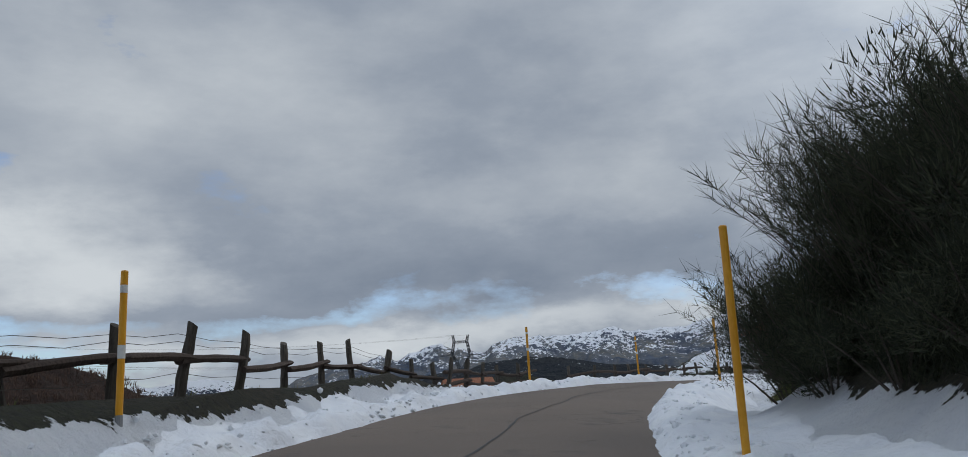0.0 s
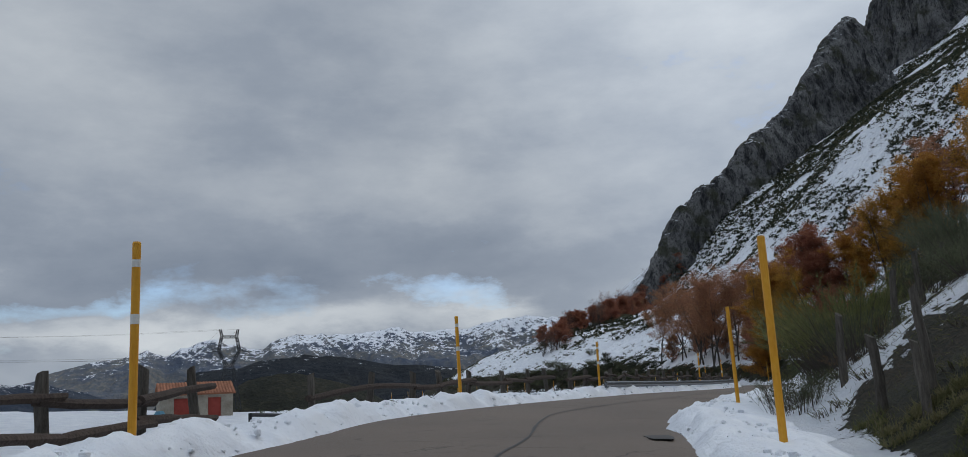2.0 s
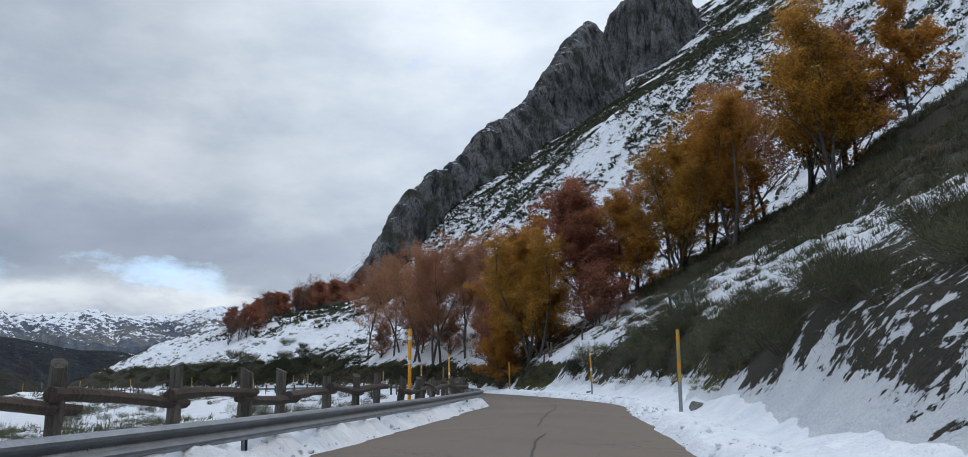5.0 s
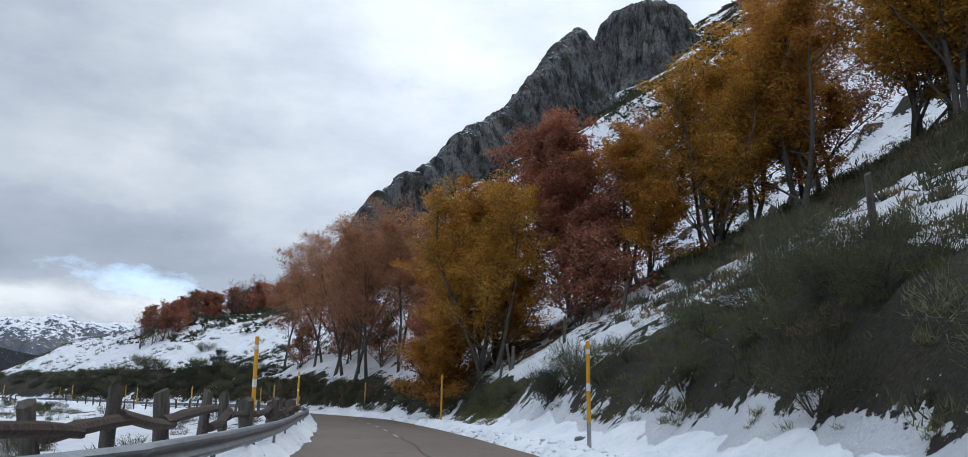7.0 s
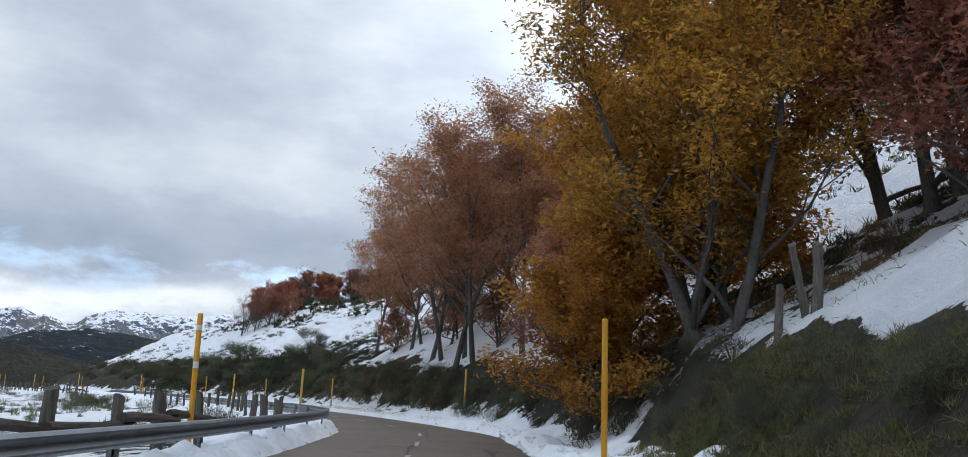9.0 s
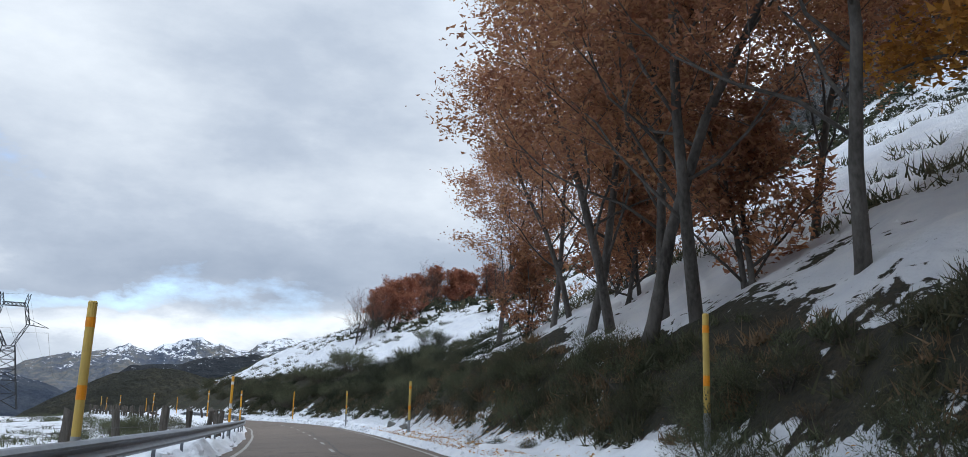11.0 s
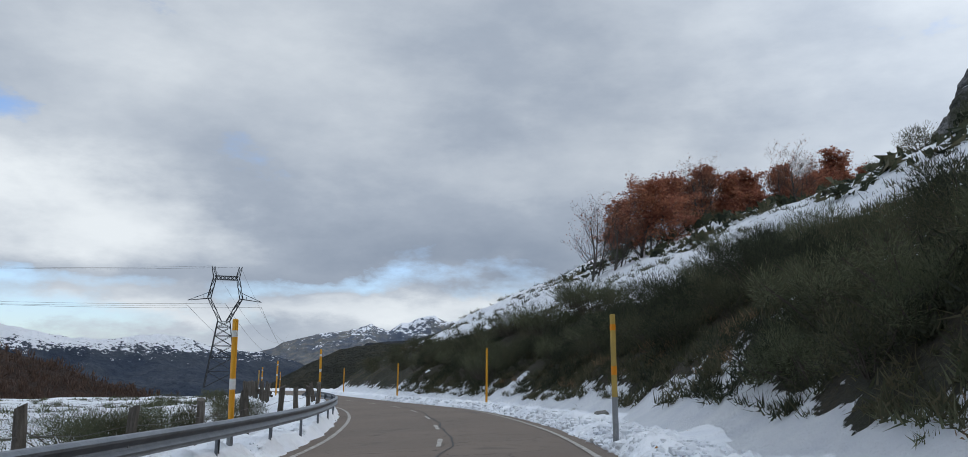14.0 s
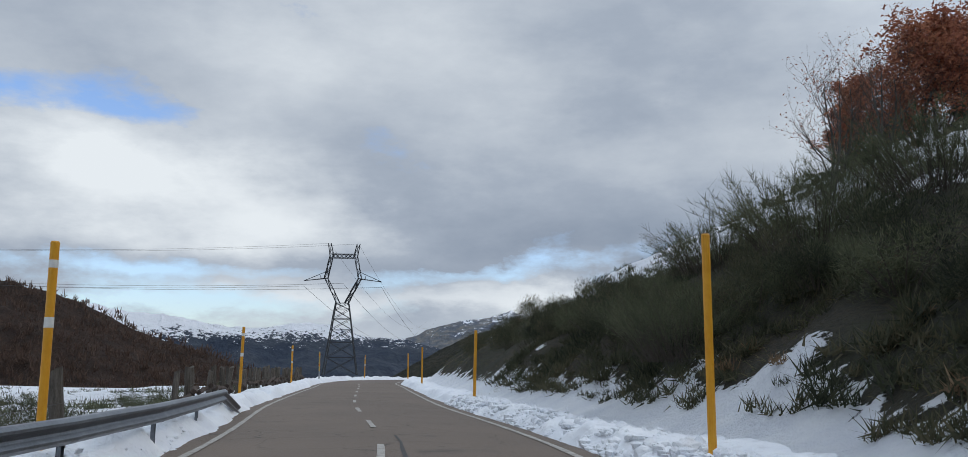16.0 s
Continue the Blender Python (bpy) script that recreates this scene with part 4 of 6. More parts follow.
ORANGE_TAPE = plain("orange_tape", (0.72, 0.24, 0.01), (0.80, 0.32, 0.02), 6.0, 0.4)
OLDYELLOW = plain("faded_yellow_paint", (0.46, 0.33, 0.10), (0.62, 0.42, 0.10), 2.0, 0.6, 0, 0, (1, 1, 0.4), 0.3, 0.2)
pole_meshes = {
    "yellow": [("shaft", ring(-0.6, 2.62, 0.055, 0.055, 12, "shaft", YELLOW), ""), ("reflective_band", ring(2.30, 2.40, 0.058, 0.058, 12, "band", BAND), "white reflective band"),
               ("reflective_band", ring(1.55, 1.68, 0.058, 0.058, 12, "band", BAND), "white reflective band"), ("cap", ring(2.62, 2.64, 0.056, 0.045, 12, "cap", YELLOW), "")],
    "faded": [("shaft", ring(-0.6, 2.62, 0.055, 0.055, 12, "shaft", OLDYELLOW), ""), ("orange_tape", ring(2.32, 2.44, 0.058, 0.058, 12, "tape", ORANGE_TAPE), "orange tape band"),
              ("orange_tape", ring(1.45, 1.62, 0.058, 0.058, 12, "tape", ORANGE_TAPE), "orange tape band"), ("foot", ring(-0.6, 1.02, 0.0585, 0.0585, 12, "foot", GREYPIPE), "bare grey steel foot"),
              ("cap", ring(2.62, 2.64, 0.056, 0.045, 12, "cap", OLDYELLOW), "")],
    "plain": [("shaft", ring(-0.6, 2.62, 0.055, 0.055, 12, "shaft", YELLOW), ""), ("cap", ring(2.62, 2.64, 0.056, 0.045, 12, "cap", YELLOW), "")],
    "footed": [("shaft", ring(-0.6, 2.62, 0.055, 0.055, 12, "shaft", YELLOW), ""), ("reflective_band", ring(2.30, 2.42, 0.058, 0.058, 12, "band", BAND), "white reflective band"),
               ("reflective_band", ring(1.32, 1.52, 0.058, 0.058, 12, "band", BAND), "white reflective band"), ("foot", ring(-0.6, 0.5, 0.0585, 0.0585, 12, "foot", GREYPIPE), "bare grey steel foot"),
               ("cap", ring(2.62, 2.64, 0.056, 0.045, 12, "cap", YELLOW), "")],
}
POLE_LABEL = {"yellow": "yellow steel snow pole with white reflective bands", "faded": "faded yellow snow pole with orange tape and grey foot",
              "plain": "plain orange-yellow steel snow pole in roadside snow", "footed": "yellow snow pole with white bands and grey foot"}


def snow_pole(x, y, kind_, top, lean=(0, 0)):
    """A pole whose top stands at the given height."""
    e = tagged(new("snow_pole"), POLE_LABEL[kind_], "snow pole", "snow poles along the road")
    e.matrix_world = pose(x, y, top - 2.64, lean[0], lean[1], 0)
    for name, m_, lab in pole_meshes[kind_]:
        part_of(e, name, m_, None, lab)
    return e


LEFT_POLES = [(-2.9, 20.8, "footed", 1.45), (2.78, 48.1, "yellow", 2.62), (9.41, 63.05, "yellow", 2.90), (18.54, 77.03, "yellow", 2.71), (33.62, 98.46, "yellow", 2.78),
              (46.83, 121.7, "footed", 2.84), (56.51, 146.45, "yellow", 2.80), (62.47, 169.95, "faded", 2.45), (61.71, 196.36, "footed", 2.52), (60.1, 220.67, "footed", 2.42),
              (54.86, 246.37, "yellow", 2.83), (46.31, 266.25, "yellow", 2.75), (38.39, 286.5, "yellow", 2.62), (31.6, 305.5, "faded", 2.6), (28.0, 325.0, "yellow", 2.6)]
RIGHT_POLES = [(5.86, 19.96, "plain", 1.34), (11.08, 46.88, "plain", 2.36), (16.75, 59.25, "plain", 2.58), (25.39, 72.63, "plain", 2.70), (41.04, 94.57, "faded", 2.62),
               (54.57, 117.56, "footed", 2.94), (62.95, 141.44, "plain", 2.78), (71.49, 172.04, "faded", 2.93), (69.13, 195.95, "faded", 2.52), (67.31, 221.96, "faded", 2.63),
               (62.85, 248.58, "plain", 3.02), (54.96, 267.4, "plain", 2.64), (45.1, 291.97, "plain", 2.66), (37.0, 313.0, "plain", 2.6)]
for i, (x, y, kind_, top) in enumerate(LEFT_POLES + RIGHT_POLES):
    snow_pole(x, y, kind_, top, (0.6 * math.sin(i * 2.1), 0.7 * math.cos(i * 1.7)))

# ================= wooden fence on the left =================
def log_mesh(name, length, r0, r1, mat, seed, upright=True, bend=0.05):
    """A rough split log: crooked, tapered, with an uneven section and a chopped end."""
    rr = np.random.default_rng(seed)
    sides, segs = 8, 7
    v, f = [], []
    for i in range(segs + 1):
        u = i / segs
        cx, cy = bend * math.sin(u * 3.1 + seed) * length, bend * 0.6 * math.cos(u * 2.3 + seed * 2) * length
        for k in range(sides):
            w = 2 * math.pi * k / sides
            r = (r0 * (1 - u) + r1 * u) * (0.82 + 0.3 * rr.random()) * (1.15 if k % 4 == 0 else 0.95)
            z = u * length + (0.05 * math.sin(w + seed) if i == segs else 0)
            v.append((cx + r * math.cos(w), cy + r * math.sin(w), z) if upright else (z, cx + r * math.cos(w), cy * 1.4 + r * math.sin(w)))
    for i in range(segs):
        for k in range(sides):
            q = i * sides
            face = (q + k, q + (k + 1) % sides, q + sides + (k + 1) % sides, q + sides + k)
            f.append(face if upright else face[::-1])
    f.append(tuple(range(sides)) if not upright else tuple(reversed(range(sides))))
    e = tuple(range(segs * sides, (segs + 1) * sides))
    f.append(e if upright else e[::-1])
    return mesh_of(name, v, f, mat)


POSTS = [log_mesh("post", 1.75, 0.11, 0.095, WOOD, i, True, 0.02) for i in range(6)]
RAILS = [log_mesh("rail", 2.9, 0.092, 0.075, DARKWOOD, 20 + i, False, 0.03) for i in range(6)]


def tie(parent, name, mesh_, a, b, length):
    """Places a bar mesh of that length along x from a to b."""
    a, b = Vector(a), Vector(b)
    d = b - a
    m = d.to_track_quat("X", "Z").to_matrix().to_4x4()
    return part_of(parent, name, mesh_, Matrix.Translation(a) @ m @ Matrix.Diagonal((d.length / length, 1, 1, 1)))


def wire_run(parent, pts, r=0.006, name="wire"):
    part_of(parent, name, Soup().tube(pts, [r] * len(pts), 3).mesh(name, WIRE))


def wooden_fence(name, s0, s1, offset, gap, label, at=(), lift_=0.0, rails=(0.62,), wires=(0.35, 0.95, 1.1), seed=1, skip=()):
    rr = np.random.default_rng(seed)
    fence = tagged(new(name), label, "fence", "wooden fences beside the road")
    stands = []
    spots = list(at)
    s = s0
    while s < s1 and not at:
        x, y, _, a = road_point(s, offset(s))
        spots.append((x + rr.normal() * 0.06, y + rr.normal() * 0.06))
        s += gap * (0.9 + 0.25 * rr.random())
    for x, y in spots:
        z = gz(x, y) + lift_
        stands.append(Vector((x, y, z)))
        part_of(fence, "post", POSTS[rr.integers(6)], pose(x, y, z - 0.45 + rr.normal() * 0.05, rr.normal() * 3.5, rr.normal() * 3.5, rr.random() * 360))
    for i in range(len(stands) - 1):
        if i in skip:
            continue
        for h in rails:
            d0, d1 = rr.normal() * 0.07, rr.normal() * 0.07
            a, b = stands[i] + Vector((0, 0, h + d0)), stands[i + 1] + Vector((0, 0, h + d1))
            over = (b - a).normalized() * 0.25
            side_v = Vector((-(b - a).y, (b - a).x, 0)).normalized() * -0.13
            tie(fence, "rail", RAILS[rr.integers(6)], a - over + side_v, b + over + side_v, 2.9)
    for h in wires:
        pts = []
        for i, p in enumerate(stands):
            pts.append(p + Vector((0, 0, h + rr.normal() * 0.02)))
            if i + 1 < len(stands):
                pts.append((p + stands[i + 1]) / 2 + Vector((0, 0, h - 0.03 - 0.03 * rr.random())))
        wire_run(fence, pts)
    return fence


S0 = s_at(3.3, 8.4)
def fence_off(s):
    return float(np.interp(s, [S0, S0 + 12, S0 + 38, S0 + 55, S0 + 72, S0 + 95, S0 + 130, S0 + 300], [-6.0, -6.0, -6.2, -5.2, -4.5, -4.25, -4.25, -4.3]))


S_RAIL = s_at(18.2, 76.5)
wooden_fence("wooden_fence", 0, 0, None, 0, "weathered post-and-rail fence with sagging wires on a grassy bank", seed=4,
             at=[(-5.6, 12.6), (-5.2, 15.2), (-4.7, 17.8), (-4.2, 20.2), (-3.8, 22.2), (-3.4, 24.0), (-3.4, 27.2), (-3.3, 30.4), (-3.0, 33.1), (-2.8, 36.2), (-2.3, 39.0), (-1.7, 41.6), (-0.9, 43.4)])
wooden_fence("rail_pen", 0, 0, None, 0, "dark two-rail wooden pen fence beside the snowy verge", seed=6, rails=(0.35, 0.8), wires=(), lift_=0.2,
             at=[(-0.6, 43.9), (0.0, 45.8), (0.6, 47.4), (1.3, 49.6), (2.1, 51.8), (2.9, 54.0)])
wooden_fence("wooden_fence", S0 + 49, S_RAIL + 84, fence_off, 2.3, "grey wooden fence with dark rails behind the guardrail", seed=9, wires=(0.2,), skip=(7, 19, 31), lift_=-0.05, rails=(0.92,))
wooden_fence("stub_fence", S_RAIL + 92, S_RAIL + 190, lambda s: fence_off(s) - 0.5 - 0.7 * math.sin(s * 0.11), 3.9, "old wooden posts with slack wire below the guardrail", rails=(), wires=(0.5, 0.85), seed=12)
wooden_fence("far_fence", s_at(52, 262), s_at(34.6, 308), lambda s: -5.2, 1.5, "line of old wooden fence posts beside the snowy road", rails=(0.55,), wires=(0.8,), seed=15)

# ================= guardrail =================
def beam_mesh(length=4.3):
    """A W-shaped steel beam with thickness, along x, its face towards -y."""
    prof = [(0.0, 0.155), (-0.035, 0.145), (-0.08, 0.105), (-0.08, 0.075), (-0.03, 0.03), (-0.012, 0.0), (-0.03, -0.03), (-0.08, -0.075), (-0.08, -0.105), (-0.035, -0.145), (0.0, -0.155)]
    loop = prof + [(y + 0.006, z) for y, z in reversed(prof)]
    v, f = [], []
    n = len(loop)
    for x in (0.0, length):
        v += [(x, y, z) for y, z in loop]
    for k in range(n):
        f.append((k, (k + 1) % n, n + (k + 1) % n, n + k))
    m = len(prof)
    for k in range(m - 1):
        f.append((k + 1, k, n - 1 - k, n - 2 - k))
        f.append((n + k, n + k + 1, 2 * n - 2 - k, 2 * n - 1 - k))
    return mesh_of("beam", v, f, GALV)


BEAM = beam_mesh()
RAILPOST = Soup().box((-0.05, -0.005, -0.7), (0.05, 0.005, 0.66)).box((-0.05, -0.05, -0.7), (-0.042, 0.005, 0.66)).box((0.042, -0.05, -0.7), (0.05, 0.005, 0.66)).box((-0.04, -0.11, 0.42), (0.04, -0.004, 0.62), 0.01).mesh("rail_post", GALV)
BOLT = Soup().tube([(0, 0, 0), (0, -0.012, 0)], [0.018, 0.014], 8).mesh("bolt", GREYPIPE)
guard = tagged(new("guardrail"), "galvanised steel W-beam guardrail on steel posts in snow", "guardrail")
S_END = s_at(50.4, 262.0)
pts = []
s = S_RAIL
def rail_side(s):
    return float(np.interp(s, [140, 165, 190, 205, 285, 300], [-3.6, -3.4, -3.4, -3.6, -3.42, -3.5]))


while s < S_END + 2:
    x, y, z, a = road_point(s, rail_side(s))
    pts.append(Vector((x, y, max(gz(x, y), z - 0.1) + float(np.interp(s, [150, 200], [-0.04, 0.12])))))
    s += 4.0
for i in range(len(pts) - 1):
    drop0 = -0.52 if i == len(pts) - 2 else 0.0
    a, b = pts[i] + Vector((0, 0, 0.55)), pts[i + 1] + Vector((0, 0, 0.55 + drop0))
    d = b - a
    m = d.to_track_quat("X", "Z").to_matrix().to_4x4()
    beam_ob = part_of(guard, "beam", BEAM, Matrix.Translation(a + Vector((0, 0, 0.0))) @ m @ Matrix.Diagonal((d.length / 4.0, 1, 1, 1)))
    p = pts[i]
    part_of(guard, "rail_post", RAILPOST, Matrix.Translation(p + m.to_3x3() @ Vector((0.15, 0.10, 0))) @ pose(0, 0, 0, 0, 0, math.degrees(math.atan2(d.y, d.x))))
    part_of(beam_ob, "bolt", BOLT, Matrix.Translation((0.15, -0.014, 0)))

# ================= trees =================
def grow_tree(name, seed, height, spread, leaf, leaf_count, leaf_size, trunks=1, bare=False, low=0.18, girth=1.0):
    """A broadleaf tree: tapered leaning trunk, three orders of limbs, and leaves gathered round the twigs."""
    rr = np.random.default_rng(seed)
    twig, tips, limbs = Soup(), [], []

    def limb(p, d, length, r, order):
        segs = 5 if order < 2 else 3
        pts_, rad = [p], [r]
        for i in range(segs):
            d = (d + Vector(rr.normal(size=3) * (0.10 if order == 0 else 0.20)) + Vector((0, 0, 0.10 if order else 0.05))).normalized()
            p = p + d * (length / segs)
            pts_.append(p)
            rad.append(max(0.006, r * (1 - 0.78 * (i + 1) / segs)))
        if order == 0:
            pts_.insert(1, pts_[0].lerp(pts_[1], 0.25))
            rad[0] *= 1.45
            rad.insert(1, r)
            limbs.append(("trunk", Soup().tube(pts_, rad, 10).mesh("trunk", BARK, True)))
            pts_.pop(1); rad.pop(1)
        elif order == 1:
            limbs.append(("limb", Soup().tube(pts_, rad, 6).mesh("limb", BARK, True)))
        else:
            twig.tube(pts_, rad, 5 - order, False)
            for q in pts_[1:]:
                tips.append((q, length))
        if order == 3:
            return
        count = (11, 6, 3)[order]
        for j in range(count):
            u = (low + (1 - low) * (j + rr.random()) / count) if order == 0 else 0.25 + 0.75 * (j + rr.random()) / count
            k = min(int(u * segs), segs - 1)
            q = pts_[k].lerp(pts_[k + 1], u * segs - k)
            w = rr.random() * 2 * math.pi
            out_d = Vector((math.cos(w), math.sin(w), (0.6 if order == 0 else 0.25) + 0.6 * rr.random() + (0.5 * u if order == 0 else 0)))
            nd = (out_d + d * 0.25 * order).normalized()
            ln = (spread * (1.05 - 0.55 * u) if order == 0 else length * (0.62 - 0.25 * u)) * (0.75 + 0.5 * rr.random())
            limb(q, nd, ln, rad[k] * (0.36 if order == 0 else 0.55), order + 1)

    for t_ in range(trunks):
        w = rr.random() * 6.28
        base = Vector((math.cos(w), math.sin(w), 0)) * (0.35 * (trunks > 1)) * (1 + t_)
        lean = Vector((rr.normal() * 0.10, rr.normal() * 0.10, 1)).normalized()
        limb(base + Vector((0, 0, -0.4)), lean, height * (0.86 + 0.1 * rr.random()), (height * 0.0125 + 0.02) * girth, 0)
    tree = tagged(new(name), "", "tree")
    for nm, me_ in limbs:
        part_of(tree, nm, me_)
    tagged(part_of(tree, "branchwork", twig.mesh("branchwork", TWIG if bare else BARK)), kind="stuff")
    if leaf_count:
        pos = np.array([tuple(q) for q, _ in tips])
        wgt = np.array([l for _, l in tips])
        pick = rr.choice(len(pos), leaf_count, p=wgt / wgt.sum())
        c = pos[pick] + rr.normal(size=(leaf_count, 3)) * np.array([0.23, 0.23, 0.10]) * (spread / 4.0)
        tagged(part_of(tree, "crown", leaf_mesh("crown", c, leaf_size * (0.6 + 0.8 * rr.random(leaf_count)), leaf, rr, 1.5, 0.55)), kind="stuff")
    return tree


TREES = {
    "red_a": grow_tree("beech_tree", 11, 13.5, 5.0, LEAF_RED, 15000, 0.16, low=0.2),
    "red_b": grow_tree("beech_tree", 12, 14.0, 5.2, LEAF_RED, 16000, 0.16, trunks=2, low=0.16),
    "orange": grow_tree("beech_tree", 13, 12.0, 5.0, LEAF_ORANGE, 19000, 0.18, low=0.08),
    "yellow": grow_tree("beech_tree", 14, 13.0, 5.8, LEAF_YELLOW, 22000, 0.18, trunks=2, low=0.05),
    "golden": grow_tree("beech_tree", 21, 13.8, 5.6, LEAF_YELLOW, 44000, 0.125, trunks=3, low=0.04),
    "amber": grow_tree("beech_tree", 22, 12.5, 4.8, LEAF_ORANGE, 38000, 0.135, trunks=2, low=0.04),
    "maroon": grow_tree("beech_tree", 23, 13.5, 5.2, LEAF_RUSSET, 36000, 0.14, trunks=2, low=0.05),
    "near_a": grow_tree("beech_tree", 11, 13.5, 6.2, LEAF_RED, 28000, 0.105, low=0.2, girth=0.8),
    "near_b": grow_tree("beech_tree", 12, 14.0, 5.8, LEAF_RED, 27000, 0.105, trunks=2, low=0.2, girth=0.8),
    "bare": grow_tree("bare_tree", 15, 7.2, 4.2, LEAF_RUSSET, 1500, 0.09, trunks=3, bare=True, low=0.10),
    "small_red": grow_tree("young_beech", 16, 6.2, 3.8, LEAF_RUSSET, 11000, 0.15, trunks=3, low=0.0),
    "crest": grow_tree("young_beech", 26, 6.2, 4.0, LEAF_RUSSET, 5200, 0.21, low=0.0),
    "small_orange": grow_tree("young_beech", 17, 6.6, 3.4, LEAF_RED, 8000, 0.16, trunks=2, low=0.0),
}
TREE_LABEL = {"red_a": "tall beech tree with thin red-brown autumn leaves", "red_b": "twin-trunked beech with dark red-brown autumn leaves", "orange": "beech tree with orange autumn leaves on snowy slope",
              "yellow": "broad beech tree with yellow-green and golden leaves", "bare": "nearly leafless grey tree on the snowy hillside", "small_red": "small bushy beech with russet leaves on the hillside",
              "near_a": "tall beech with airy red-brown leaves above the bank", "near_b": "forked beech trunk with thin red-brown leaves", "crest": "low spreading russet beech on the crest of the spur", "golden": "broad three-stemmed beech with golden and green leaves", "amber": "beech tree with amber-orange autumn leaves", "maroon": "beech tree with dense dark maroon leaves", "small_orange": "young beech with orange-brown leaves on the slope"}
placed = set()


def plant(kind_, x, y, scale=1.0, turn=0.0, sink=0.15):
    m = pose(x, y, gz(x, y) - sink, 0, 0, turn) @ Matrix.Diagonal((scale, scale, scale, 1))
    if kind_ in placed:
        ob = copy_thing(TREES[kind_], m)
    else:
        ob = TREES[kind_]
        ob.matrix_basis = m
        placed.add(kind_)
    tagged(ob, TREE_LABEL[kind_], "tree", "trees on the hillside")


for spec in [("near_a", 75.2, 207.3, 1.1, 330), ("near_b", 76.3, 198.0, 1.05, 60), ("small_orange", 75.8, 203.5, 0.8, 80), ("near_b", 74.2, 186.0, 1.12, 30), ("near_a", 75.3, 182.8, 1.08, 200), ("near_b", 73.8, 178.2, 1.12, 240), ("near_a", 78.5, 192.0, 0.95, 280), ("small_orange", 76.6, 189.0, 1.15, 20), ("small_orange", 78.0, 195.0, 1.1, 130), ("small_orange", 77.0, 180.0, 1.2, 250),
             ("near_a", 79.5, 181.5, 0.9, 300), ("amber", 78.5, 171.0, 1.05, 15), ("near_a", 75.2, 173.0, 1.0, 200), ("red_b", 83.0, 178.0, 1.0, 20), ("orange", 86.0, 171.0, 1.0, 70), ("red_a", 82.0, 168.0, 1.0, 190), ("near_b", 80.5, 200.0, 0.8, 10),
             ("red_a", 74.5, 165.5, 0.64, 75), ("small_red", 72.5, 160.5, 1.1, 33), ("amber", 70.3, 154.5, 0.98, 90), ("golden", 69.6, 147.2, 0.88, 0), ("amber", 72.0, 150.5, 1.0, 170), ("amber", 67.9, 151.6, 0.72, 60),
             ("maroon", 75.5, 144.5, 1.05, 150), ("maroon", 78.0, 149.0, 1.05, 210), ("red_b", 80.5, 146.5, 0.95, 330), ("small_red", 72.5, 141.5, 0.9, 40), ("amber", 74.2, 153.5, 0.9, 220), ("maroon", 71.8, 157.0, 0.75, 20), ("amber", 77.5, 141.0, 0.85, 110),
             ("golden", 81.0, 139.0, 1.0, 140), ("yellow", 84.0, 141.5, 1.15, 20), ("amber", 84.5, 134.5, 1.1, 260), ("orange", 89.0, 137.5, 1.15, 45), ("yellow", 93.0, 132.0, 1.15, 70), ("red_b", 90.0, 143.0, 1.1, 310), ("yellow", 91.0, 126.5, 1.1, 190), ("maroon", 98.0, 130.0, 1.15, 100),
             ("orange", 99.5, 124.0, 1.1, 280), ("red_a", 102.0, 134.0, 1.2, 20), ("red_b", 96.0, 141.0, 1.2, 80),
             ("bare", 70.2, 285.0, 1.0, 0), ("small_red", 75.0, 287.0, 1.05, 50), ("small_red", 78.0, 289.0, 0.9, 190), ("bare", 72.2, 283.5, 0.85, 350), ("bare", 82.0, 294.0, 0.8, 200)]:
    plant(*spec)
# russet beeches crowded along the crest of the spur
crest_rng = np.random.default_rng(29)
for i in range(84):
    k_ = -0.01 + 0.47 * (i + crest_rng.random()) / 84
    q = FOOT + SPUR_AHEAD * SPUR_LEN * k_ + SPUR_FAR * (float(spur_bend(k_)) + 2.0 - (9.0 + 9.0 * max(k_ - 0.2, 0.0)) * crest_rng.random() - 10.0 * max(k_ - 0.3, 0.0))
    plant(("crest", "crest", "small_orange", "crest", "bare")[i % 5], float(q[0]), float(q[1]), 0.72 + 2.5 * min(max(k_, 0.0), 0.26) - 1.6 * max(k_ - 0.36, 0.0) + 0.32 * float(crest_rng.random()), 70.0 * i, 0.5)

# ================= shrubs =================
def shoots(base, way, length, width, rr):
    """Pointed leafy shoots, one three-cornered blade each: vertices and faces."""
    side = rr.normal(size=base.shape); side -= way * (side * way).sum(1)[:, None]
    side *= (width / 2) / np.linalg.norm(side, axis=1)[:, None]
    v = np.stack([base - side, base + side, base + way * length[:, None]], 1).reshape(-1, 3)
    return v, np.arange(len(v)).reshape(-1, 3)


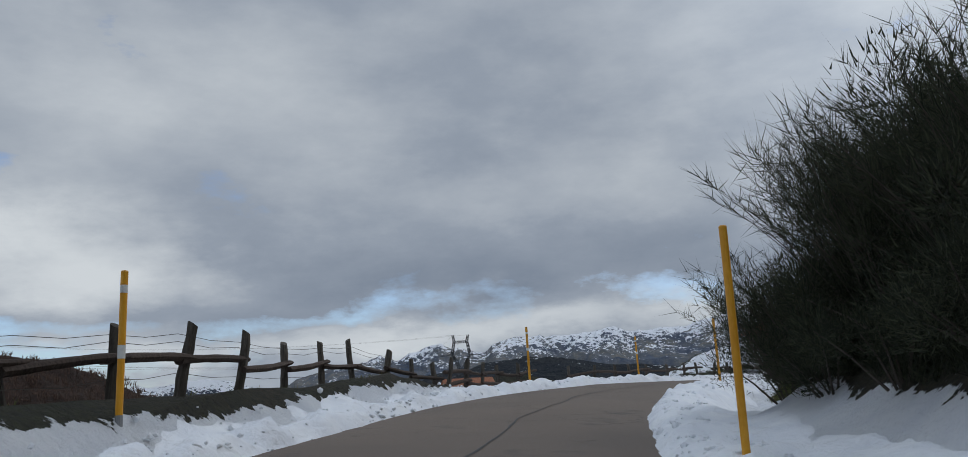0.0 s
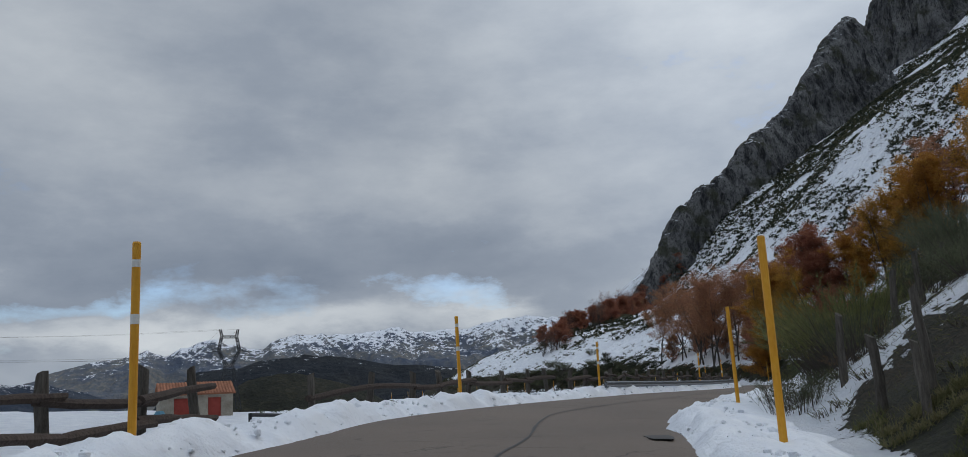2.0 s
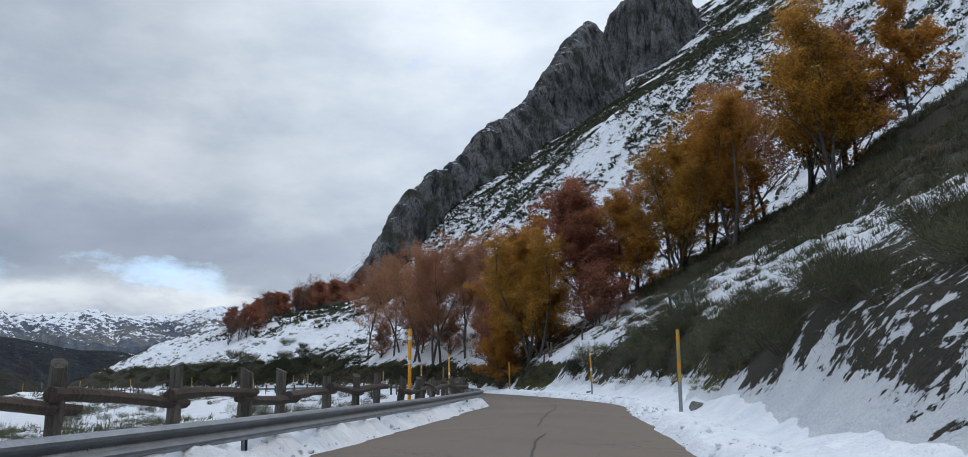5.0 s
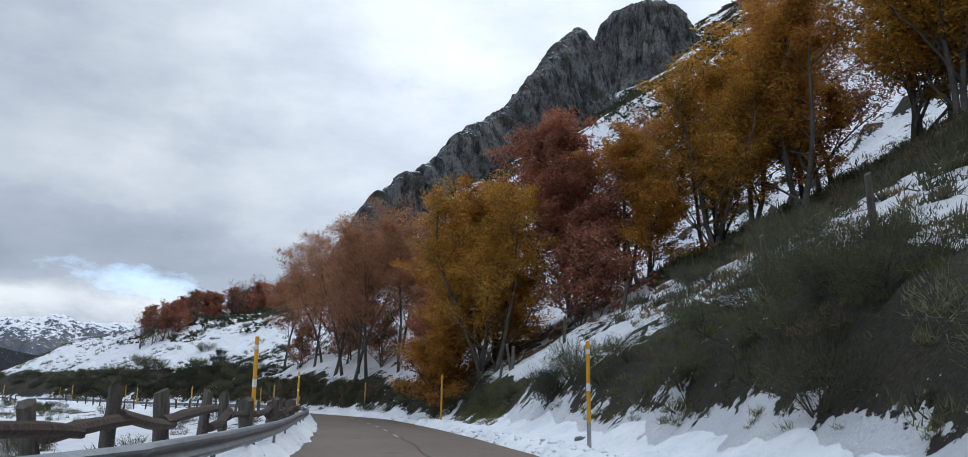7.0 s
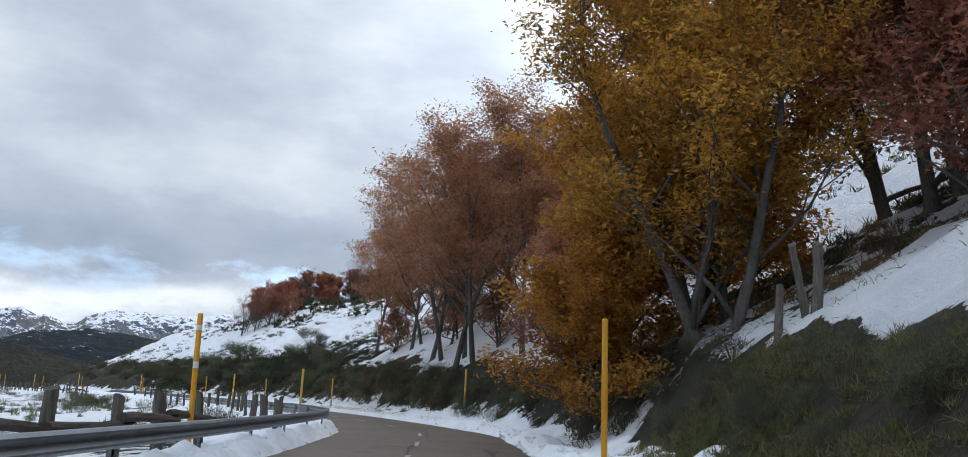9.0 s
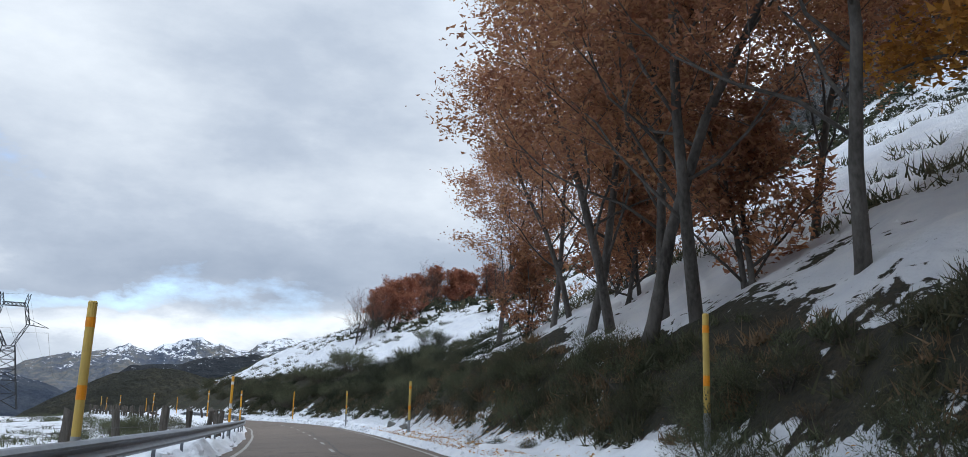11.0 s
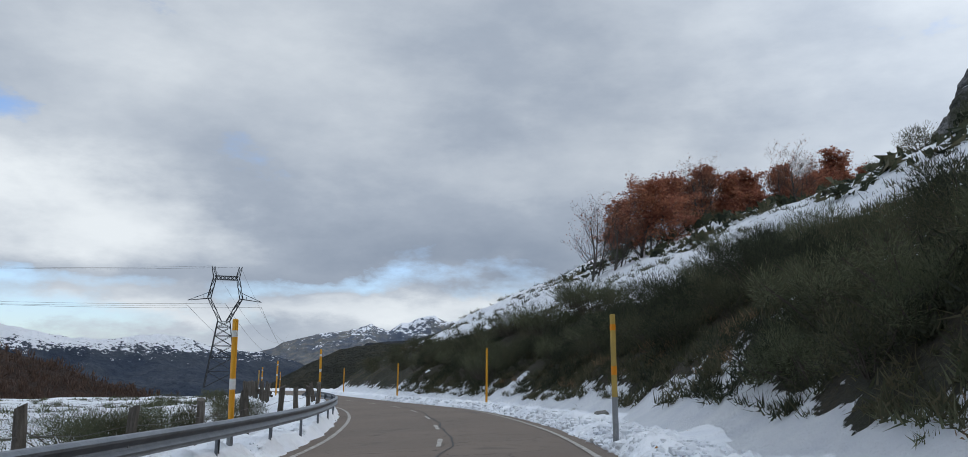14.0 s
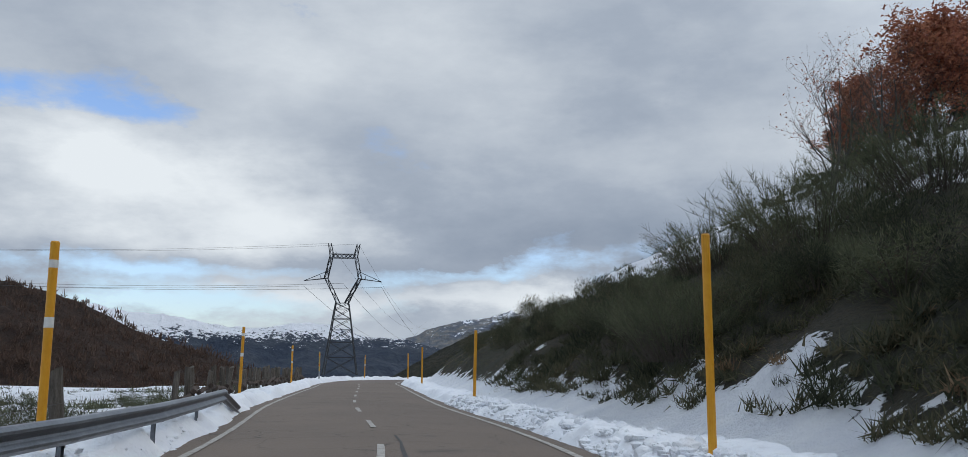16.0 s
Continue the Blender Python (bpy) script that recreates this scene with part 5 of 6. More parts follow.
def broom_mesh(name, seed, stems, height, spread, mat, tilt=0.5, fork=12, thin=0.013):
    """A broom bush: many thin upright stems (first mesh) that fork into fine green shoots (second mesh)."""
    rr = np.random.default_rng(seed)
    a = rr.random(stems) * 2 * np.pi
    rad = np.sqrt(rr.random(stems)) * spread * 0.35
    base = np.c_[np.cos(a) * rad, np.sin(a) * rad, np.full(stems, -0.1)]
    way = np.c_[np.cos(a) * tilt * (0.2 + rr.random(stems)), np.sin(a) * tilt * (0.2 + rr.random(stems)), np.ones(stems)] + rr.normal(size=(stems, 3)) * 0.12
    way /= np.linalg.norm(way, axis=1)[:, None]
    ln = height * (0.45 + 0.42 * rr.random(stems) ** 1.3)
    v1, f1 = ribbons(base, way, ln, np.full(stems, thin * 1.8), 0.22, rr, 3)
    n = stems * fork
    src = rr.integers(0, stems, n)
    u = 0.25 + 0.75 * rr.random(n) ** 0.6
    b2 = base[src] + way[src] * (ln[src] * u)[:, None]
    b2[:, 2] -= 0.22 * u ** 2 * ln[src]
    w2 = way[src] * 0.65 + rr.normal(size=(n, 3)) * 0.5 + np.array([0, 0, 0.05])
    w2 /= np.linalg.norm(w2, axis=1)[:, None]
    v2, f2 = shoots(b2, w2, height * (0.05 + 0.09 * rr.random(n) ** 1.5), thin * 1.25, rr)
    return mesh_of("stem", v1, f1, TWIG), mesh_of(name, v2, f2, mat)


def heath_mesh(name, seed, leaves, height, spread, mat, thin=0.03):
    """A rounded, uneven heath bush: woody stems (first mesh) and lobes of short leafy shoots (second mesh)."""
    rr = np.random.default_rng(seed)
    lobes = 12
    lc = np.c_[rr.normal(size=(lobes, 2)) * spread * 0.33, height * (0.20 + 0.5 * rr.random(lobes))]
    lr = spread * (0.18 + 0.16 * rr.random(lobes))
    k = rr.integers(0, lobes, leaves)
    d = rr.normal(size=(leaves, 3)); d /= np.linalg.norm(d, axis=1)[:, None]
    c = lc[k] + d * (lr[k] * (0.35 + 0.7 * rr.random(leaves)))[:, None]
    c[:, 2] = np.maximum(c[:, 2], 0.02)
    way = d * 0.8 + rr.normal(size=d.shape) * 0.3 + np.array([0, 0, 0.6]); way /= np.linalg.norm(way, axis=1)[:, None]
    v, f = shoots(c, way, 0.06 + 0.10 * rr.random(leaves), thin, rr)
    so = Soup()
    for p in lc:
        so.tube([(p[0] * 0.2, p[1] * 0.2, -0.1), (p[0] * 0.6, p[1] * 0.6, p[2] * 0.5), tuple(p)], [0.022, 0.016, 0.008], 4)
    return so.mesh("stem", TWIG), mesh_of(name, v, f, mat)


SHRUBS = {
    "broom": [broom_mesh("foliage", 31 + i, 130, 1.9, 2.2, LEAF_BROOM, 0.5, 13, 0.010) for i in range(3)],
    "tall": [broom_mesh("foliage", 41 + i, 300, 4.2, 4.4, LEAF_BROOM, 0.75, 24, 0.013) for i in range(2)],
    "olive": [broom_mesh("foliage", 91, 240, 4.2, 4.2, LEAF_OLIVE, 0.6, 30, 0.015)],
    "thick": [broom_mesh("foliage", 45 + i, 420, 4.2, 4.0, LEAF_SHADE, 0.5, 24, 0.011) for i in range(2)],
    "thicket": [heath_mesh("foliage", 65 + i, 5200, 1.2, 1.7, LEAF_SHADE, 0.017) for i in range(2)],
    "heath": [heath_mesh("foliage", 51 + i, 3200, 1.1, 1.8, LEAF_DARK, 0.020) for i in range(3)],
    "heathgreen": [heath_mesh("foliage", 61 + i, 3400, 1.2, 1.7, LEAF_BROOM, 0.018) for i in range(2)],
    "bracken": [broom_mesh("foliage", 71 + i, 60, 0.8, 1.4, LEAF_BROWN, 0.9) for i in range(2)],
    "tuft": [broom_mesh("foliage", 81 + i, 60, 0.4, 0.9, GRASS, 1.0, 6, 0.012) for i in range(2)],
}
SHRUB_LABEL = {"olive": ("tall_broom", "tall bright olive-green broom bush beside old posts"), "broom": ("broom_bush", "grey-green broom bush of thin upright stems"), "tall": ("tall_broom", "tall dark green broom bush on the bank"), "heath": ("heath_bush", "low dark heath bush poking through snow"),
               "heathgreen": ("gorse_bush", "rounded olive-green gorse bush on the bank"), "bracken": ("bracken_clump", "brown dead bracken clump on the bank"), "thick": ("tall_broom", "tall dense dark broom bush beside the road"), "thicket": ("broom_bush", "dense dark green bush on the grassy bank"), "tuft": ("grass_tuft", "tuft of yellowish winter grass in snow")}
shrub_rng = np.random.default_rng(77)


def shrub(kind_, x, y, scale, squash=1.0):
    name, lab = SHRUB_LABEL[kind_]
    ms = SHRUBS[kind_]
    ob = tagged(new(name), lab, "bush", "bushes on the roadside bank")
    stem_me, leaf_me = ms[int(shrub_rng.integers(len(ms)))]
    part_of(ob, "stem", stem_me)
    part_of(ob, "foliage", leaf_me)
    ob.matrix_world = pose(x, y, gz(x, y) - 0.05, shrub_rng.normal() * 4, shrub_rng.normal() * 4, shrub_rng.random() * 360) @ Matrix.Diagonal((scale, scale, scale * squash, 1))


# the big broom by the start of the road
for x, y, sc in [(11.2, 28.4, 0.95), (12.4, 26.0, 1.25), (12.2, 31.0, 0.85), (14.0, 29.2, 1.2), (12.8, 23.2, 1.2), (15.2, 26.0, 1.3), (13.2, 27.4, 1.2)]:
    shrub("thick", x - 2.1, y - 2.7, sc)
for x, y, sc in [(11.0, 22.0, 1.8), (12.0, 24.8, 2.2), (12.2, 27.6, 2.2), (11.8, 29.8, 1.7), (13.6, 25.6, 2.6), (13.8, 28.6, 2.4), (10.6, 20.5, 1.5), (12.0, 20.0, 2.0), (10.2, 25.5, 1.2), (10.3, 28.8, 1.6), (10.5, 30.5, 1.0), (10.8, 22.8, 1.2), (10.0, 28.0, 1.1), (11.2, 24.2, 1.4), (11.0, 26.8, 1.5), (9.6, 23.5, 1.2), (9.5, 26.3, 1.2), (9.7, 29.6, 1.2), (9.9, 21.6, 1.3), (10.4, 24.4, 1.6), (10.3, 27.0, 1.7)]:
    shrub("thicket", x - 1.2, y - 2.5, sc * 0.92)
# along the bank
for s, r, kind_, sc in [(s_, r_q, k_q, c_q) for s_, r_q, k_q, c_q in zip(
        np.sort(shrub_rng.uniform(118, 405, 400)), 2.8 + 9.0 * shrub_rng.random(400) ** 1.0,
        shrub_rng.choice(["heath", "heathgreen", "broom", "heath", "bracken", "heath"], 400), 0.6 + 0.6 * shrub_rng.random(400))]:
    near_grass = 192 < s < 212
    if 205 < s < 300:
        r, sc = 2.8 + (r - 2.8) * 0.16, sc * (0.52 if s < 264 else 0.7)
    if (near_grass and r < 6) or (s > 280 and r < 5.4) or (172 < s < 206 and r > 6.0):
        continue
    x, y, _, _ = road_point(s, float(half_at(s)) + r)
    shrub(str(kind_), x, y, float(sc) * (0.75 if r < 2.6 else 1.0))
BROW_LEFT = [(49.6, 233.5, 1.2, "heathgreen"), (48.8, 235.5, 1.3, "heathgreen"), (50.2, 236.5, 1.1, "heath"), (49.0, 238.0, 1.2, "heathgreen"), (50.4, 239.5, 1.0, "broom"), (49.4, 241.0, 1.2, "heathgreen"), (47.8, 239.0, 0.9, "broom")]
# the unbroken belt of gorse and heath on top of the cut bank
hedge_rng = np.random.default_rng(211)
s_ = 160.0
while s_ < 352:
    rows_ = (3.6, 4.9) if s_ < 226 else (2.2, 2.9, 3.5) if s_ < 262 else (2.3, 3.0, 3.7) if s_ < 290 else (3.4, 4.4, 5.6, 6.9)
    for r_q in rows_:
        r_q = r_q + 0.35 * float(hedge_rng.normal())
        if hedge_rng.random() < (0.55 if s_ < 256 else 0.3 if s_ < 290 else 0.12) or 202 < s_ < 225 or (s_ > 300 and r_q < 4.9) or (s_ > 262 and r_q < 3.0):
            continue
        x, y, _, _ = road_point(s_ + float(hedge_rng.normal()) * 0.5, float(half_at(s_)) + r_q)
        shrub(("bracken" if s_ < 262 else "thicket", "heath", "heathgreen", "heath", "heathgreen")[int(hedge_rng.integers(5))], x, y, (0.42 if 226 < s_ < 290 else 0.7) + 0.42 * float(hedge_rng.random()))
    s_ += 1.35
# the broom thicket on the right after the first bend, and single tall brooms
for x, y, sc, kd in [(72.0, 238.0, 1.5, "thicket"), (73.5, 236.0, 1.5, "thicket"), (71.0, 241.5, 1.4, "thicket"), (70.0, 243.5, 1.3, "thicket"), (71.5, 244.0, 1.5, "thicket"), (73.0, 233.0, 1.4, "thicket"), (74.5, 239.0, 1.6, "thicket"), (70.6, 236.5, 1.2, "thicket"), (70.2, 234.0, 1.0, "thicket"), (69.4, 246.0, 1.3, "thicket"), (71.5, 248.0, 1.5, "thicket"), (19.2, 57.6, 0.82, "olive"), (20.8, 60.2, 0.78, "olive"), (20.6, 61.6, 1.0, "heathgreen"), (27.0, 61.5, 0.8, "tall"), (29.5, 64.0, 0.9, "tall"), (32.0, 68.5, 0.75, "tall"), (35.0, 70.0, 0.8, "tall"), (46.0, 88.5, 0.5, "tall"), (67.0, 126.0, 0.4, "tall"), (70.0, 129.0, 0.4, "tall"), (72.5, 126.0, 0.4, "tall"),
                    (62.5, 258.0, 0.72, "tall"), (66.0, 262.0, 0.95, "tall"), (69.0, 261.0, 0.9, "tall"), (63.5, 270.0, 0.8, "tall"), (74.5, 250.0, 0.62, "tall"), (78.0, 262.0, 0.7, "tall"), (68.5, 270.0, 0.85, "tall"), (72.5, 246.0, 0.58, "thick"), (70.5, 239.5, 0.5, "thick"), (73.5, 241.0, 0.6, "thick"), (76.5, 246.0, 0.66, "thick"), (70.2, 245.5, 0.31, "thick"), (78.0, 251.0, 0.50, "thick"), (72.0, 234.5, 0.37, "thick"), (69.5, 251.5, 0.5, "tall"), (75.0, 254.0, 0.65, "tall"), (62.7, 117.5, 0.55, "tall"), (64.8, 119.0, 0.55, "tall"), (60.8, 116.2, 0.4, "tall"), (60.4, 127.4, 0.9, "broom"), (60.9, 126.4, 1.0, "broom"), (60.0, 126.6, 1.0, "thicket"), (60.8, 128.2, 0.9, "thicket"), (54.5, 109.5, 0.3, "tall"), (58.5, 114.5, 0.4, "tall")]:
    shrub(kd, x, y, sc)
for x, y, sc, kd in [(98, 259, 1.9, "heathgreen"), (101, 263, 2.2, "heath"), (95, 263, 1.6, "heathgreen"), (104, 259, 2.3, "heathgreen"), (106, 265, 0.5, "tall"), (91, 262, 1.5, "heath"), (109, 262, 0.6, "tall"), (113, 268, 2.2, "heath"), (101, 256, 1.8, "heath"), (87, 268, 0.4, "tall"), (92, 272, 0.42, "tall")]:
    shrub(kd, x, y, sc)
for i in range(46):
    k_ = -0.02 + 0.22 * i / 46
    q = FOOT + SPUR_AHEAD * SPUR_LEN * k_ + SPUR_FAR * (float(spur_bend(k_)) - 1 - 9 * float(hedge_rng.random()))
    shrub(("heathgreen", "heath", "broom")[i % 3], float(q[0]), float(q[1]), 1.0 + 0.7 * float(hedge_rng.random()))
for x, y, sc, kd in BROW_LEFT:
    shrub(kd, x, y, sc)
# left of the road, below the guardrail
for s, l, kind_, sc in zip(shrub_rng.uniform(150, 390, 110), 3.0 + 30 * shrub_rng.random(110) ** 1.3, shrub_rng.choice(["heath", "broom", "heathgreen", "bracken"], 110), 0.5 + 0.6 * shrub_rng.random(110)):
    x, y, _, _ = road_point(s, -(float(half_at(s)) + l))
    shrub(str(kind_), x, y, float(sc))
for s, r in zip(shrub_rng.uniform(85, 130, 40), 2.8 + 4 * shrub_rng.random(40)):
    x, y, _, _ = road_point(s, float(half_at(s)) + r)
    shrub("tuft", x, y, 0.8 + 0.6 * float(shrub_rng.random()))


def scatter_mesh(name, x, y, sizes, mat, seed, per=11, blade=0.42):
    """Far scrub: every clump a handful of short blades."""
    rr = np.random.default_rng(seed)
    n = len(x)
    z = ground(x, y)
    c = np.repeat(np.c_[x, y, z], per, 0)
    sz = np.repeat(sizes, per)
    c = c + rr.normal(size=c.shape) * (sz * 0.35)[:, None] * np.array([1, 1, 0.3])
    way = rr.normal(size=c.shape) * 0.6 + np.array([0, 0, 0.8]); way /= np.linalg.norm(way, axis=1)[:, None]
    v, f = shoots(c, way, sz * (0.5 + 0.5 * rr.random(len(c))), sz[:, None] * blade * 1.2, rr)
    return mesh_of(name, v, f, mat)


def clump_mesh(name, x, y, sizes, mat, seed, per=9):
    """Rounded far bushes: every clump a dome of small facing blades."""
    q = np.random.default_rng(seed)
    n_ = len(x)
    d = q.normal(size=(n_, per, 3)); d[..., 2] = np.abs(d[..., 2])
    d /= np.linalg.norm(d, axis=-1)[..., None]
    c = np.c_[x, y, ground(x, y) - 0.05][:, None, :] + d * (np.asarray(sizes)[:, None, None] * np.array([1.0, 1.0, 0.85])) * (0.55 + 0.45 * q.random((n_, per, 1)))
    return leaf_mesh(name, c.reshape(-1, 3), np.repeat(sizes, per) * (0.5 + 0.5 * q.random(n_ * per)), mat, q, 1.3)


rr = np.random.default_rng(99)
n = 16000
ks, rs = rr.uniform(70, 420, n), 10 + 290 * rr.random(n) ** 1.5
ii = (ks / 0.5).astype(int).clip(0, len(ROAD) - 1)
sx, sy = ROAD[ii, 0] + RIGHT[ii, 0] * (HALVES[ii] + rs), ROAD[ii, 1] + RIGHT[ii, 1] * (HALVES[ii] + rs)
kk, ff = spur_frame(sx, sy)
keep = (fbm(sx / 13, sy / 13, 5, 51) + 0.35 * fbm(sx / 40, sy / 40, 3, 52) > 0.06) & (ff < 40)
sx, sy, rs = sx[keep], sy[keep], rs[keep]
low = rs < 55
thing("slope_heath", scatter_mesh("slope_heath", sx[low], sy[low], 0.35 + 0.45 * rr.random(low.sum()), LEAF_DARK, 2, 30, 0.08), "low dark heath growing on the snowy slope", "scrub", kind="stuff")
rng_h = np.random.default_rng(131)
n = 85000
kk, ff = rng_h.uniform(-0.05, 1.75, n), 14 - 250 * rng_h.random(n)
sx = FOOT[0] + SPUR_AHEAD[0] * SPUR_LEN * kk + SPUR_FAR[0] * (ff + spur_bend(kk))
sy = FOOT[1] + SPUR_AHEAD[1] * SPUR_LEN * kk + SPUR_FAR[1] * (ff + spur_bend(kk))
_, rs, _ = road_frame(sx, sy)
rs = rs - 3.2
bands = 0.55 * fbm(kk * SPUR_LEN / 55 + 0.5 * ff / 40, ff / 15, 4, 57) + 0.75 * fbm(sx / 9, sy / 9, 4, 58)
bands = bands + 0.4 * np.exp(-((ff + 26) / 16) ** 2) * step(0.3, 0.5, kk)
keep = (bands > -0.05 - 0.27 * step(60, 170, rs) + 0.26 * rng_h.random(n)) & (rs > 24)
sx, sy, rs = sx[keep], sy[keep], rs[keep]
half_ = len(sx) // 2
thing("hillside_scrub", clump_mesh("hillside_scrub", sx[:half_], sy[:half_], 0.46 + 0.65 * rng_h.random(half_) ** 2 + rs[:half_] * 0.0012, LEAF_DARK, 3), "dark heath scrub scattered over the snowy slope", "scrub", kind="stuff")
thing("hillside_scrub", clump_mesh("hillside_scrub", sx[half_:], sy[half_:], 0.46 + 0.65 * rng_h.random(len(sx) - half_) ** 2 + rs[half_:] * 0.0012, LEAF_SHADE, 5), "nearly black heath clumps scattered over the snowy slope", "scrub", kind="stuff")
n = 5000
ls = 6 + 110 * rr.random(n) ** 1.4
ks = rr.uniform(60, 420, n)
ii = (ks / 0.5).astype(int).clip(0, len(ROAD) - 1)
sx, sy = ROAD[ii, 0] - RIGHT[ii, 0] * (HALVES[ii] + ls), ROAD[ii, 1] - RIGHT[ii, 1] * (HALVES[ii] + ls)
keep = (fbm(sx / 9, sy / 9, 4, 61) > np.where(ks < 165, 0.38, np.where((ks > 215) & (ks < 292) & (ls > 9), 0.45, 0.05)))
hill = np.array([v.co[:] for v in bpy.data.objects["brown_hill"].data.vertices])
hill = hill[(hill[:, 2] > -30)]
hill = hill[rr.integers(0, len(hill), 7000)] + rr.normal(size=(7000, 3)) * np.array([7, 7, 0.5])
per = 7
c = np.repeat(hill, per, 0) + rr.normal(size=(7000 * per, 3)) * np.array([1.4, 1.4, 0.8])
way = rr.normal(size=c.shape) * 0.35 + np.array([0, 0, 0.9]); way /= np.linalg.norm(way, axis=1)[:, None]
v_, f_ = ribbons(c, way, 3.0 + 3.0 * rr.random(len(c)), np.full(len(c), 1.1), 0.0, rr, 1)
thing("bare_beech_wood", mesh_of("bare_beech_wood", v_, f_, BARE_WOOD), "reddish-brown leafless beech wood on the far hillside", "woods", kind="stuff")
thing("meadow_scrub", scatter_mesh("meadow_scrub", sx[keep], sy[keep], 0.35 + 0.4 * rr.random(keep.sum()), LEAF_BROOM, 4, 20, 0.10), "olive scrub and dry grass poking through meadow snow", "scrub", kind="stuff")

# brushwood that covers the cut banks
def brush(s_lo, s_hi, r_lo, r_hi, count, size, mat, gap, seed, label, per=40, blade=0.075):
    q = np.random.default_rng(seed)
    at_s, out_r = q.uniform(s_lo, s_hi, count), r_lo + (r_hi - r_lo) * q.random(count)
    i_ = (at_s / 0.5).astype(int).clip(0, len(ROAD) - 1)
    bx, by = ROAD[i_, 0] + RIGHT[i_, 0] * (HALVES[i_] + out_r), ROAD[i_, 1] + RIGHT[i_, 1] * (HALVES[i_] + out_r)
    ok = fbm(bx / 3.2, by / 3.2, 4, seed) + 0.5 * fbm(bx / 1.1, by / 1.1, 3, seed + 1) > gap
    bx, by = bx[ok], by[ok]
    thing("bank_brush", scatter_mesh("bank_brush", bx, by, size * (0.5 + 0.9 * q.random(len(bx))), mat, seed + 2, per, blade), label, "brushwood", kind="stuff")


brush(226, 272, 2.2, 4.2, 900, 0.38, LEAF_DARK, 0.10, 301, "dark heath and bramble matted over the cut bank")
brush(226, 290, 2.4, 4.6, 900, 0.34, LEAF_BROWN, 0.0, 311, "brown dead bracken and bramble on the cut bank")
brush(226, 292, 2.3, 4.4, 700, 0.36, LEAF_BROOM, 0.08, 306, "olive heath over the earth bank")
brush(168, 195, 2.9, 7.0, 600, 0.40, LEAF_DARK, 0.05, 321, "dark heath brush hanging over the snowy bank")
brush(168, 202, 2.6, 4.6, 500, 0.24, GRASS, -0.1, 326, "matted green grass hanging on the bank", 40, 0.055)
brush(210, 223, 1.3, 4.0, 1000, 0.22, GRASS, -0.4, 328, "green turf and grass on the bank below old posts", 50, 0.055)
brush(108, 116.5, 3.2, 5.8, 800, 0.22, GRASS, -0.2, 329, "green turf on the bank above the snow", 45, 0.055)
brush(298, 345, 3.2, 15, 3400, 0.44, LEAF_SHADE, 0.06, 331, "dark heath brush between snow streaks on the bank")
brush(172, 232, 7, 24, 1600, 0.5, LEAF_DARK, 0.1, 353, "dark heath scattered below the beeches")
brush(194, 232, 6, 30, 1800, 0.4, LEAF_BROWN, 0.05, 357, "brown bracken and leaf litter below the beeches")
brush(172, 230, 14, 60, 3000, 0.8, LEAF_DARK, 0.0, 351, "dark undergrowth below the beeches")
brush(276, 302, 2.8, 8.5, 1500, 0.38, LEAF_SHADE, 0.02, 371, "dark heath covering the bank above the verge snow")
brush(306, 328, 3.6, 12, 1500, 0.32, LEAF_DARK, -0.1, 381, "matted dark heath on the bank beside the pole", 34, 0.10)
brush(288, 352, 2.7, 6.5, 2400, 0.34, LEAF_DARK, -0.15, 391, "matted dark heath on the face of the bank")
brush(300, 330, 3.4, 9, 700, 0.30, LEAF_BROWN, 0.08, 361, "brown heather and dead grass on the bank")
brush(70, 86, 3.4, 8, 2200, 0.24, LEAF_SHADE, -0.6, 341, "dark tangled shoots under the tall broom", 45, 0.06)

# grass and dead stalks on the banks
n = 70000
ks = rr.uniform(66, 400, n)
ii = (ks / 0.5).astype(int).clip(0, len(ROAD) - 1)
rs = HALVES[ii] + 1.6 + 11 * rr.random(n) ** 1.3
sx, sy = ROAD[ii, 0] + RIGHT[ii, 0] * rs, ROAD[ii, 1] + RIGHT[ii, 1] * rs
keep = (rs - HALVES[ii] < np.where(((ks > 170) & (ks < 212)) | ((ks > 226) & (ks < 310)), 4.1, 20)) & (fbm(sx / 3.5, sy / 3.5, 4, 71) + 0.5 * fbm(sx / 0.9, sy / 0.9, 3, 72) > np.where(rs - HALVES[ii] < 3.1, 0.62, -0.02))
sx, sy = sx[keep], sy[keep]
base = np.c_[sx, sy, ground(sx, sy) - 0.03]
way = np.c_[-0.55 * np.ones(len(sx)), np.zeros(len(sx)), 0.7 * np.ones(len(sx))] + rr.normal(size=(len(sx), 3)) * 0.45
way /= np.linalg.norm(way, axis=1)[:, None]
v_, f_ = ribbons(base, way, 0.10 + 0.22 * rr.random(len(sx)), np.full(len(sx), 0.016), 0.35, rr)
thing("bank_grass", mesh_of("bank_grass", v_, f_, GRASS), "matted olive winter grass on the roadside bank", "grass", kind="stuff")
n = 26000
ks = rr.uniform(66, 112, n)
ii = (ks / 0.5).astype(int).clip(0, len(ROAD) - 1)
ls = HALVES[ii] + 2.2 + 9 * rr.random(n)
sx, sy = ROAD[ii, 0] - RIGHT[ii, 0] * ls, ROAD[ii, 1] - RIGHT[ii, 1] * ls
keep = fbm(sx / 3.5, sy / 3.5, 4, 73) > -0.25
